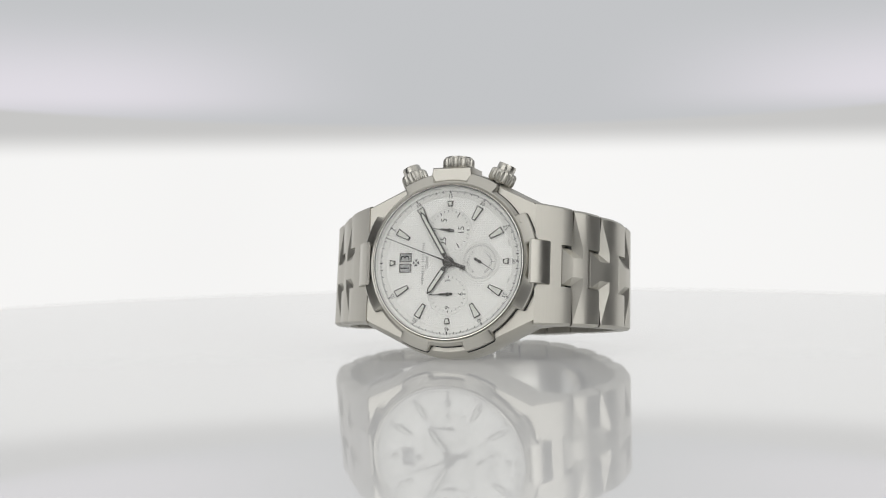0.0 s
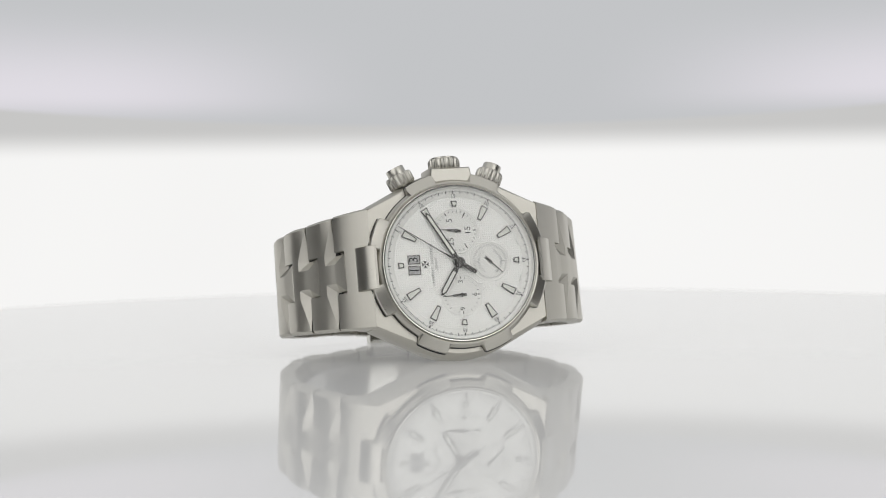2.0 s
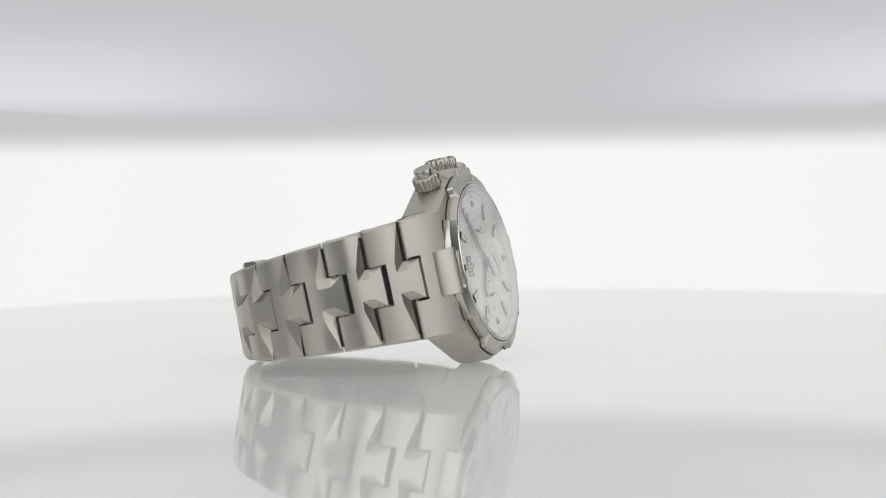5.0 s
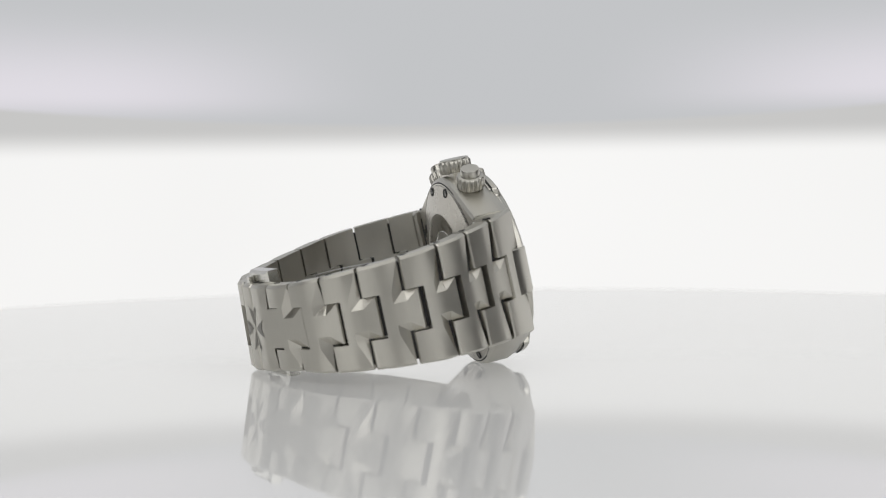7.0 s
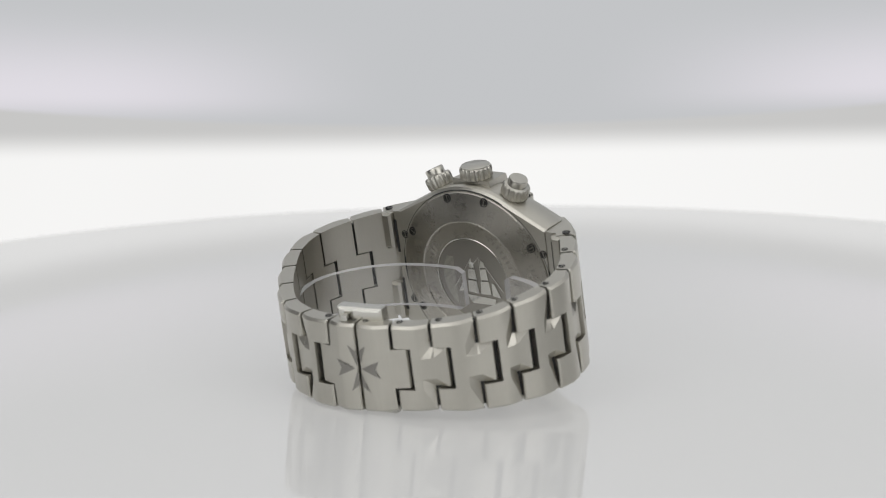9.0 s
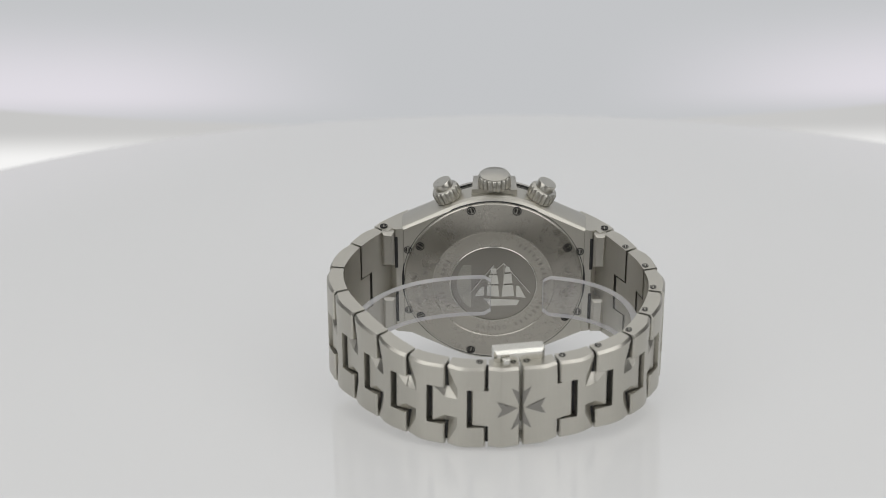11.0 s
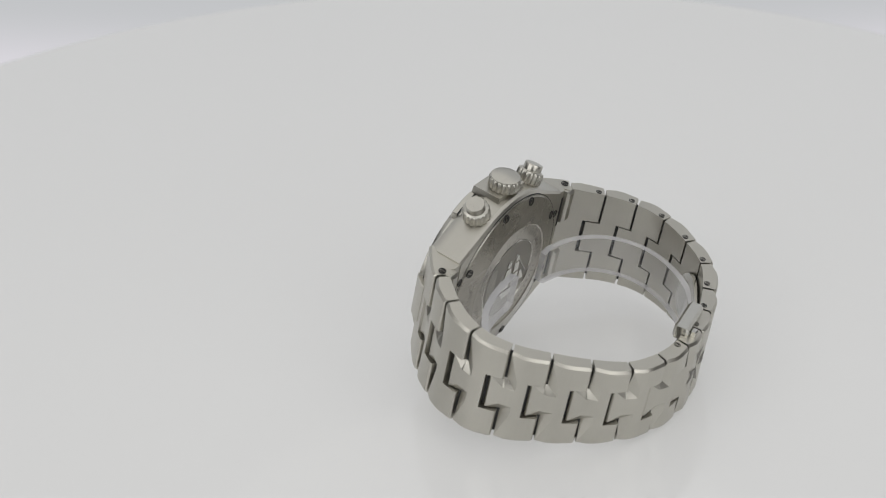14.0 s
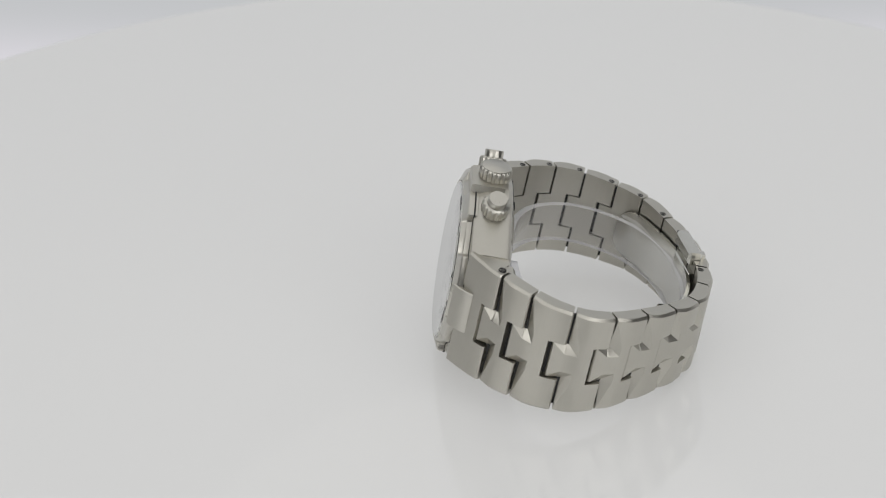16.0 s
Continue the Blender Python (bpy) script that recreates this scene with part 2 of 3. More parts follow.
def slab(bm, outline, z0, z1, bevel=0.0):
    """A flat plate with a bevelled upper edge."""
    cx = sum(p[0] for p in outline) / len(outline)
    cy = sum(p[1] for p in outline) / len(outline)
    stack = [[(x, y, z0) for x, y in outline], [(x, y, z1 - bevel) for x, y in outline]]
    if bevel:
        def inset(x, y):
            d = max(math.hypot(x - cx, y - cy), 1e-6)
            k = max(d - bevel, d * 0.3) / d
            return cx + (x - cx) * k, cy + (y - cy) * k
        stack.append([(*inset(x, y), z1) for x, y in outline])
    layers(bm, stack)


def clock(hours, r, z=0.0):
    """A place on the dial: hours round from twelve, which points to -x; three points to +y."""
    a = math.radians(hours * 30)
    return -r * math.cos(a), r * math.sin(a), z


def words(bm, text, size, m):
    """Letters of the built-in font, flat, centred, put at m."""
    cu = bpy.data.curves.new("letters", "FONT")
    cu.body, cu.size, cu.align_x, cu.align_y, cu.resolution_u = text, size, "CENTER", "CENTER", 2
    ob = new("letters", cu)
    me = bpy.data.meshes.new_from_object(ob.evaluated_get(bpy.context.evaluated_depsgraph_get()))
    me.transform(m)
    bm.from_mesh(me)
    bpy.data.objects.remove(ob)
    bpy.data.meshes.remove(me)


def bar(bm, x, y, z, dx, dy, turn=0.0):
    c, s = math.cos(turn), math.sin(turn)
    vs = [bm.verts.new((x + c * a - s * b, y + s * a + c * b, z)) for a, b in ((-dx, -dy), (dx, -dy), (dx, dy), (-dx, dy))]
    bm.faces.new(vs)


# ---- the setting ----
def build_setting():
    bm = bmesh.new()
    r = DISC_RADIUS / CM
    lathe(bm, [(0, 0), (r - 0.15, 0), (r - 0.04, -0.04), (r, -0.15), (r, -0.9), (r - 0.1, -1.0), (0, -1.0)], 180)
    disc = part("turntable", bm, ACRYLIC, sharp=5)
    tagged(disc, "round glossy white acrylic turntable disc", "turntable")
    bm = bmesh.new()
    lathe(bm, [(0, -1.0), (7, -1.0), (7, -3), (4, -4), (4, -88), (14, -89), (14, -90), (0, -90)], 64)
    part("pedestal", bm, MATT, disc, "plain grey pedestal")
    bm = bmesh.new()
    slab(bm, [(-190, -190), (190, -190), (190, 240), (-190, 240)], -95, -90)
    tagged(part("floor", bm, MATT), "plain grey studio floor", "floor", kind="structure")
    for name, x0, y0, x1, y1 in (("wall_south", -190, -200, 190, -190), ("wall_north", -190, 240, 190, 250),
                                 ("wall_west", -200, -200, -190, 250), ("wall_east", 190, -200, 200, 250)):
        bm = bmesh.new()
        slab(bm, [(x0, y0), (x1, y0), (x1, y1), (x0, y1)], -95, 130)
        tagged(part(name, bm, WALL), "plain dark grey studio wall", "wall", kind="structure")
    bm = bmesh.new()
    slab(bm, [(-200, -200), (200, -200), (200, 250), (-200, 250)], 130, 140)
    tagged(part("ceiling", bm, WALL), "plain dark grey studio ceiling", "ceiling", kind="structure")
    return disc


def sheet(bm, z0, z1, lean, arch, radius=27.8, half=1.35, thick=0.3, steps=48):
    """A curved sheet round the disc; the lower edge of the upper one arches up to its ends."""
    rows = []
    for d in (0.0, thick):
        for z, tilt in ((z0, 0.0), (z1, lean)):
            row = []
            for i in range(steps + 1):
                a = -half + 2 * half * i / steps
                rr = radius + d - tilt
                lift = arch * (1 - math.cos(a)) * radius
                row.append(bm.verts.new((rr * math.sin(a), rr * math.cos(a), z + lift)))
            rows.append(row)
    for a, b in ((0, 1), (1, 3), (3, 2), (2, 0)):
        for i in range(steps):
            bm.faces.new((rows[a][i], rows[a][i + 1], rows[b][i + 1], rows[b][i]))
    for i in (0, steps):
        bm.faces.new([rows[k][i] for k in (0, 1, 3, 2)])


def build_backdrop():
    """Two curved sheets on the arm that carries the camera; they swing with it."""
    arm = new("backdrop")
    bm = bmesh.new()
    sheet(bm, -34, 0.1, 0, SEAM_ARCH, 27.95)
    part("white_sheet", bm, WHITE_SHEET, arm, "white lower sheet with light painted as glow")
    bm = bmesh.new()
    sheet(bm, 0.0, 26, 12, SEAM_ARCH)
    part("grey_sheet", bm, GREY_SHEET, arm, "grey upper diffuser sheet with light painted as glow")
    tagged(arm, "curved studio backdrop, glowing white below and grey above", "backdrop", kind="structure")
    return arm


SEAM_ARCH = 0.12


# ---- the bracelet's line: outer face, from the lug at twelve round to the lug at six, as (x, z) ----
LINE = [(-2.0, -0.10), (-2.4, -0.5), (-2.92, -1.23), (-3.39, -1.95), (-3.60, -2.75), (-3.51, -3.4), (-3.28, -4.0), (-2.85, -4.70), (-2.08, -5.22),
        (-1.33, -5.56), (-0.62, -5.76), (0.12, -5.82), (0.95, -5.70), (1.75, -5.33), (2.38, -4.72), (2.92, -4.02), (3.40, -3.22), (3.53, -2.35),
        (3.20, -1.5), (2.66, -0.82), (2.4, -0.5), (2.0, -0.10)]
SEAMS_TWELVE = [(-2.64, -0.84), (-3.13, -1.55), (-3.47, -2.32), (-3.51, -3.15), (-3.22, -3.98), (-2.80, -4.68), (-2.05, -5.2), (-1.33, -5.56)]
SEAMS_SIX = [(2.66, -0.82), (3.12, -1.5), (3.45, -2.35), (3.34, -3.24), (2.92, -4.02), (2.38, -4.72), (1.75, -5.33), (0.95, -5.70), (0.12, -5.82)]
MIDDLE = (-0.58, -5.76)


def spline(points, steps=16):
    """A smooth line through points, sampled finely."""
    ps = [np.array(p, float) for p in points]
    ps = [2 * ps[0] - ps[1]] + ps + [2 * ps[-1] - ps[-2]]
    out = []
    for a, b, c, d in zip(ps, ps[1:], ps[2:], ps[3:]):
        for i in range(steps):
            t = i / steps
            out.append(0.5 * (2 * b + (c - a) * t + (2 * a - 5 * b + 4 * c - d) * t ** 2 + (3 * b - a - 3 * c + d) * t ** 3))
    out.append(ps[-2])
    return np.array(out)


class Line:
    """A line in the x-z plane by arc length, with its outward normal."""

    def __init__(self, points, smooth=0):
        self.p = spline(points)
        self.sag = 0.0
        self.lean = 0.0
        for _ in range(smooth):
            self.p[1:-1] = (self.p[:-2] + 2 * self.p[1:-1] + self.p[2:]) / 4
        self.s = np.concatenate([[0], np.cumsum(np.linalg.norm(np.diff(self.p, axis=0), axis=1))])

    def near(self, q):
        return float(self.s[np.argmin(np.linalg.norm(self.p - np.array(q), axis=1))])

    def at(self, s):
        x, z = np.interp(s, self.s, self.p[:, 0]), np.interp(s, self.s, self.p[:, 1])
        e = 0.12
        dx = np.interp(s + e, self.s, self.p[:, 0]) - np.interp(s - e, self.s, self.p[:, 0])
        dz = np.interp(s + e, self.s, self.p[:, 1]) - np.interp(s - e, self.s, self.p[:, 1])
        n = math.hypot(dx, dz)
        return x, z, dz / n, -dx / n

    def place(self, s, v, h):
        """A place at arc length s, v across the band, h out of its face."""
        x, z, nx, nz = self.at(s)
        if self.lean:
            h -= self.lean_in(s) * (v + 0.5) / 1.85
        return x + nx * h, v - self.sag * self.droop(s), z + nz * h

    def lean_in(self, s):
        """How far the upper rim leans inward, most at the clasp."""
        e = min(max(min(s, self.s[-1] - s) / 4.0, 0.0), 1.0)
        return self.lean * (0.22 * e + 0.78 * math.exp(-((s - 8.1) / 1.5) ** 2))

    def droop(self, s):
        """How far the six-o'clock half hangs down, from 0 to 1."""
        k = min(max((s / self.s[-1] - 0.38) / 0.2, 0.0), 1.0)
        j = min(max((s / self.s[-1] - 0.85) / 0.15, 0.0), 1.0)
        return k * k * (3 - 2 * k) * (1 - 0.5 * j)


BAND = Line(LINE, 12)
BAND.sag = 0.06
BAND.lean = 0.12
LENGTH = float(BAND.s[-1])
TOOTH, HALF_TOOTH, GAP, THICK, OUT, SCALLOP = 0.34, 0.42, 0.060, 0.26, 0.105, 0.045


def half_width(s):
    d = min(s, LENGTH - s)
    return 1.37 - 0.45 * min(d / 6.4, 1.0) + 0.05 * BAND.droop(s)


def link_mesh(s0, s1, sign, tooth=True, notch=True):
    """One link from the seam s0 (towards the case) to s1; sign: the way along the band that leads from the case."""
    span = abs(s1 - s0)
    bm = bmesh.new()
    pit = 0.25
    us = [-TOOTH + 0.4 * GAP, -TOOTH + 0.4 * GAP + 0.03, -0.02] if tooth else []
    us += [GAP / 2, pit, max(0.42 * span, pit + 0.05), span - TOOTH - GAP, span - 0.12, span - GAP / 2 - 0.025, span - GAP / 2]
    us = sorted(us)
    ws = [-1.0, -0.96, -HALF_TOOTH - GAP / 2, -HALF_TOOTH, -0.22, 0.22, HALF_TOOTH, HALF_TOOTH + GAP / 2, 0.96, 1.0]

    def across(k, u):
        v = ws[k]
        w = half_width(s0 + sign * u)
        if abs(v) >= 0.96:
            return math.copysign(w - (1.0 - abs(v)) * 1.4, v)
        return v

    def solid(u, k):
        c = abs(ws[k] + ws[k + 1]) / 2
        inside = c < HALF_TOOTH
        if u < GAP / 2 - 1e-6:
            return tooth and inside
        if u > span - TOOTH - GAP - 1e-6 and notch:
            return c > HALF_TOOTH + GAP / 2
        return True

    def height(u, k):
        v = abs(ws[k])
        h = OUT - SCALLOP * (2 * min(max(u, -0.1), span) / span - 1) ** 2
        if v >= 0.999:
            h -= 0.05
        if tooth and notch and abs(u - GAP / 2) < 1e-6 and HALF_TOOTH - 1e-6 <= v <= HALF_TOOTH + GAP:
            h -= 0.13
        if tooth and notch and abs(u + 0.02) < 1e-6 and abs(v - HALF_TOOTH) < 1e-6:
            h -= 0.11
        if u > span - GAP / 2 - 0.01 or (u < -TOOTH + 0.4 * GAP + 0.01):
            h -= 0.03
        if abs(u - GAP / 2) < 1e-6 and v > HALF_TOOTH + GAP:
            h -= 0.03
        return h

    top, low = {}, {}
    for i, u in enumerate(us):
        for k in range(len(ws)):
            v = across(k, u)
            top[i, k] = bm.verts.new(BAND.place(s0 + sign * u, v, height(u, k)))
            low[i, k] = bm.verts.new(BAND.place(s0 + sign * u, v, -THICK))
    cells = {(i, k) for i in range(len(us) - 1) for k in range(len(ws) - 1) if solid((us[i] + us[i + 1]) / 2, k)}
    for i, k in cells:
        a, b, c, d = (i, k), (i + 1, k), (i + 1, k + 1), (i, k + 1)
        if ws[k] + ws[k + 1] > 0:
            bm.faces.new((top[a], top[b], top[d]))
            bm.faces.new((top[b], top[c], top[d]))
        else:
            bm.faces.new((top[a], top[b], top[c]))
            bm.faces.new((top[a], top[c], top[d]))
        bm.faces.new((low[d], low[c], low[b], low[a]))
        for (di, dk), (p, q) in (((-1, 0), (d, a)), ((1, 0), (b, c)), ((0, -1), (a, b)), ((0, 1), (c, d))):
            if (i + di, k + dk) not in cells:
                bm.faces.new((top[p], low[p], low[q], top[q]))
    bmesh.ops.delete(bm, geom=[v for v in bm.verts if not v.link_faces], context="VERTS")
    return bm


def turn_to(axis):
    """Turn the z axis to the given direction."""
    return Vector(axis).to_track_quat("Z", "Y").to_matrix().to_4x4()


def screw(parent, place, axis, r, name="screw", mat=None):
    """A slotted screw, flush with the steel, in a sunk hole; both blackened for recess shade."""
    m = Matrix.Translation(place) @ turn_to(axis)
    bm = bmesh.new()
    lathe(bm, [(0, -0.02), (r * 0.8, -0.02), (r * 0.8, 0.004), (r, 0.006), (r, 0.0), (r * 1.02, -0.03)], 20, m)
    hole = part(name, bm, SHADE_INK, parent, "sunk screw hole blackened for its shade")
    bm = bmesh.new()
    for sgn in (-1, 1):
        pts = [(sgn * 0.14 * r, -0.58 * r), (sgn * 0.14 * r, 0.58 * r)]
        pts += [(sgn * 0.66 * r * math.sin(a), 0.66 * r * math.cos(a)) for a in np.linspace(0.35, math.pi - 0.35, 8)]
        vs = [(m @ Vector((x, y, 0.002))) for x, y in pts]
        bm.faces.new([bm.verts.new(v) for v in vs])
    part("screw_head", bm, mat or SHADED_SCREW, hole)
    return hole


def build_bracelet(watch):
    a = [BAND.near(q) for q in SEAMS_TWELVE]
    b = [BAND.near(q) for q in SEAMS_SIX]
    mid = BAND.near(MIDDLE)
    for seams, sign in ((a, 1), (b, -1)):
        stops = seams + [mid]
        for i, (s0, s1) in enumerate(zip(stops, stops[1:])):
            last = i == len(stops) - 2
            leaf = part("clasp_leaf" if last else "link", link_mesh(s0, s1, sign, True, not last), BRUSHED, watch,
                        "brushed steel clasp cover" if last else "", sharp=18)
            if sign > 0 or last or i == len(stops) - 3:
                s = s0 + sign * abs(s1 - s0) * 0.80
                x, v, z = BAND.place(s, half_width(s), -0.17)
                screw(leaf, (x, v + 0.002, z), (0, 1, 0), 0.07, "pin")
            hinge(leaf, s0, sign)
            if last:
                cross_half(leaf, mid, sign)
    build_clasp(watch, mid)


def hinge(leaf, s0, sign):
    """Added filler knuckles that keep light from passing, blackened for the shade in the joint."""
    bm = bmesh.new()
    w = HALF_TOOTH + 0.85 * (half_width(s0) - HALF_TOOTH)
    for u0, u1, v0, v1 in ((-TOOTH - 0.06, -TOOTH + 0.09, -HALF_TOOTH, HALF_TOOTH), (-0.07, 0.07, HALF_TOOTH - 0.02, w), (-0.07, 0.07, -w, -HALF_TOOTH + 0.02)):
        stack = []
        for h in (-0.19, -0.06):
            stack.append([BAND.place(s0 + sign * u, v, h) for u, v in ((u0, v0), (u1, v0), (u1, v1), (u0, v1))])
        layers(bm, stack)
    part("hinge", bm, SHADE_INK, leaf, "hinge filler blackened for the joint's shade")


def cross_half(leaf, mid, sign):
    """Half of the eight-pointed cross that is etched over the joint."""
    bm = bmesh.new()
    shapes = [[(0.02, 0.04), (0.02, 0.37), (0.19, 0.50)], [(0.02, -0.04), (0.19, -0.50), (0.02, -0.37)],
              [(0.06, 0.0), (0.48, 0.19), (0.38, 0.0)], [(0.06, 0.0), (0.38, 0.0), (0.48, -0.19)]]
    n = 6
    for tri in shapes:
        a, b, c = (np.array(q) for q in tri)
        grid = {}
        for i in range(n + 1):
            for k in range(n + 1 - i):
                u, v = a + (b - a) * i / n + (c - a) * k / n
                h = OUT + 0.008 - SCALLOP * (1 - 2 * u / 0.76) ** 2 - (0.03 * (0.04 - u) / 0.04 if u < 0.04 else 0)
                grid[i, k] = bm.verts.new(BAND.place(mid - sign * (u + 0.014), v, h))
        for i in range(n):
            for k in range(n - i):
                bm.faces.new((grid[i, k], grid[i + 1, k], grid[i, k + 1]))
                if i + k < n - 1:
                    bm.faces.new((grid[i + 1, k], grid[i + 1, k + 1], grid[i, k + 1]))
    part("cross_emblem", bm, ETCHED, leaf, "dark matt etched cross", sharp=180)


def boxy(bm, m, dx, dy, dz, bevel=0.03):
    o = [(-dx, -dy), (dx, -dy), (dx, dy), (-dx, dy)]
    i = [(-dx + bevel, -dy + bevel), (dx - bevel, -dy + bevel), (dx - bevel, dy - bevel), (-dx + bevel, dy - bevel)]
    stack = [[(x, y, -dz) for x, y in i], [(x, y, -dz + bevel) for x, y in o], [(x, y, dz - bevel) for x, y in o], [(x, y, dz) for x, y in i]]
    layers(bm, [[tuple(m @ Vector(p)) for p in row] for row in stack])


def band_matrix(s, v, h):
    x, z, nx, nz = BAND.at(s)
    # columns: along the band, across it, out of it
    m = Matrix(((-nz, 0, nx, x + nx * h), (0, 1, 0, v), (nx, 0, nz, z + nz * h), (0, 0, 0, 1)))
    return m


def build_clasp(watch, mid):
    for sgn in (1, -1):
        bm = bmesh.new()
        boxy(bm, band_matrix(mid, sgn * (half_width(mid) + 0.07), -0.42), 0.52, 0.16, 0.17, 0.06)
        lever = part("clasp_button", bm, POLISHED, watch, "polished steel clasp button")
        bm = bmesh.new()
        boxy(bm, band_matrix(mid + 0.3, sgn * (half_width(mid) + 0.03), -0.16), 0.08, 0.09, 0.06, 0.02)
        part("button_tab", bm, POLISHED, lever)
    for sign in (1, -1):
        bm = bmesh.new()
        blade = Line([BAND.place(mid - sign * u, 0, -THICK - 0.10 - 0.05 * math.sin(u))[::2] for u in np.linspace(0.1, 3.1, 9)])
        rows = []
        for v, d in ((-0.6, 0), (0.6, 0), (0.6, -0.08), (-0.6, -0.08)):
            rows.append([blade.place(s, v * min(1.0, 0.45 + 1.1 * (blade.s[-1] - s) ** 0.6), d) for s in np.linspace(0, blade.s[-1], 20)])
        cols = [[bm.verts.new(r[i]) for r in rows] for i in range(20)]
        for p, q in zip(cols, cols[1:]):
            for i in range(4):
                bm.faces.new((p[i], p[(i + 1) % 4], q[(i + 1) % 4], q[i]))
        bm.faces.new(cols[0])
        bm.faces.new(cols[-1][::-1])
        part("clasp_blade", bm, POLISHED, watch, "polished folding clasp blade")
    bm = bmesh.new()
    boxy(bm, band_matrix(mid, 0, -THICK - 0.12), 0.5, 0.62, 0.12, 0.04)
    part("clasp_housing", bm, POLISHED, watch, "polished steel clasp housing")


# ---- the case ----
def case_outline(grow=0.0, n=14):
    """Barrel outline: lug ends straight, flanks that run to a round at three and nine."""
    lx, ly, r = 2.06, 1.38, 2.16 + grow
    quarter = [(lx + grow * 0.4, 0.0), (lx + grow * 0.4, ly + grow * 0.6)]
    a0 = math.radians(63)
    quarter += [(r * math.cos(a), r * math.sin(a)) for a in np.linspace(a0, math.pi / 2, n)]
    right = quarter[1:]
    left = [(-x, y) for x, y in right[:-1]][::-1]
    upper = right + left
    return upper + [(-x, -y) for x, y in upper]


def build_case(watch):
    bm = bmesh.new()
    stack = []
    for z, grow in ((-0.98, -0.10), (-0.93, -0.03), (-0.86, 0.0), (-0.40, 0.0), (-0.16, -0.10), (-0.13, -0.13)):
        stack.append([(x, y, z) for x, y in case_outline(grow)])
    layers(bm, stack)
    case = part("case", bm, BRUSHED, watch, "brushed steel barrel case", sharp=22)
    # crown guard
    bm = bmesh.new()
    layers(bm, [[(-0.52, 1.9, -0.75), (0.52, 1.9, -0.75), (0.50, 2.24, -0.75), (-0.50, 2.24, -0.75)],
                [(-0.52, 1.86, -0.05), (0.52, 1.86, -0.05), (0.47, 2.22, -0.07), (-0.47, 2.22, -0.07)],
                [(-0.48, 1.89, 0.0), (0.48, 1.89, 0.0), (0.44, 2.18, -0.015), (-0.44, 2.18, -0.015)]])
    part("crown_guard", bm, BRUSHED, case, "brushed steel crown guard")
    # bezel with eight dovetailed teeth
    bm = bmesh.new()
    outer = []
    for k in range(8):
        c = k * 45
        for deg, r in ((-13.4, 2.09), (-12.6, 2.06), (-11.6, 1.95), (-10.8, 1.925), (-5, 1.925), (0, 1.925), (5, 1.925), (10.8, 1.925), (11.6, 1.95), (12.6, 2.06),
                       (13.4, 2.09), (16.5, 2.09), (19.5, 2.09), (22.5, 2.09), (25.5, 2.09), (28.5, 2.09)):
            outer.append((math.radians(c + deg), r))

    def ring(f, z, fixed=None):
        return [((fixed or r - f) * math.cos(a), (fixed or r - f) * math.sin(a), z) for a, r in outer]
    rows = [ring(0, -0.20), ring(0, -0.005), ring(0.022, 0.02), ring(0, 0.105, 1.865), ring(0, 0.112, 1.845), ring(0, 0.09, 1.81), ring(0, -0.1, 1.80)]
    layers(bm, rows, False, False)
    bezel = part("bezel", bm, SATIN, watch, "brushed steel bezel with eight notches", sharp=20)
    # Black strip that paints the shadow line where bezel meets case.
    bm = bmesh.new()
    layers(bm, [ring(-0.02, -0.15), ring(-0.02, -0.118), ring(0.01, -0.116)], False, False)
    part("seam", bm, SHADE_INK, bezel, "black strip for the shadow line under the bezel", sharp=20)
    bm = bmesh.new()
    lathe(bm, [(1.80, -0.1), (1.80, 0.105), (1.785, 0.122), (1.765, 0.118), (1.745, 0.0)], 120)
    part("crystal_seat", bm, POLISHED, watch, "polished inner ring of the bezel")
    bm = bmesh.new()
    lathe(bm, [(1.765, 0.09), (1.765, 0.125), (1.735, 0.15), (1.4, 0.17), (0.8, 0.175), (0, 0.177)], 96)
    glass = part("crystal", bm, CRYSTAL, watch, "clear flat sapphire crystal")
    glass.visible_shadow = False
    build_crown(watch)
    build_back(watch)


def fluted(bm, r, h0, h1, teeth, depth, m):
    """A fluted grip round the z axis with rounded ends."""
    n = teeth * 8
    prof = [(0.88, h0, 0.4), (1.0, h0 + 0.05, 1.0), (1.0, h1 - 0.06, 1.0), (0.95, h1 - 0.02, 0.6), (0.86, h1, 0.0)]
    rows = []
    for k, h, d in prof:
        row = []
        for i in range(n):
            a = 2 * math.pi * i / n
            rr = r * k - depth * d * (0.5 + 0.5 * math.cos(teeth * a)) ** 1.6
            row.append(tuple(m @ Vector((rr * math.cos(a), rr * math.sin(a), h))))
        rows.append(row)
    layers(bm, rows)


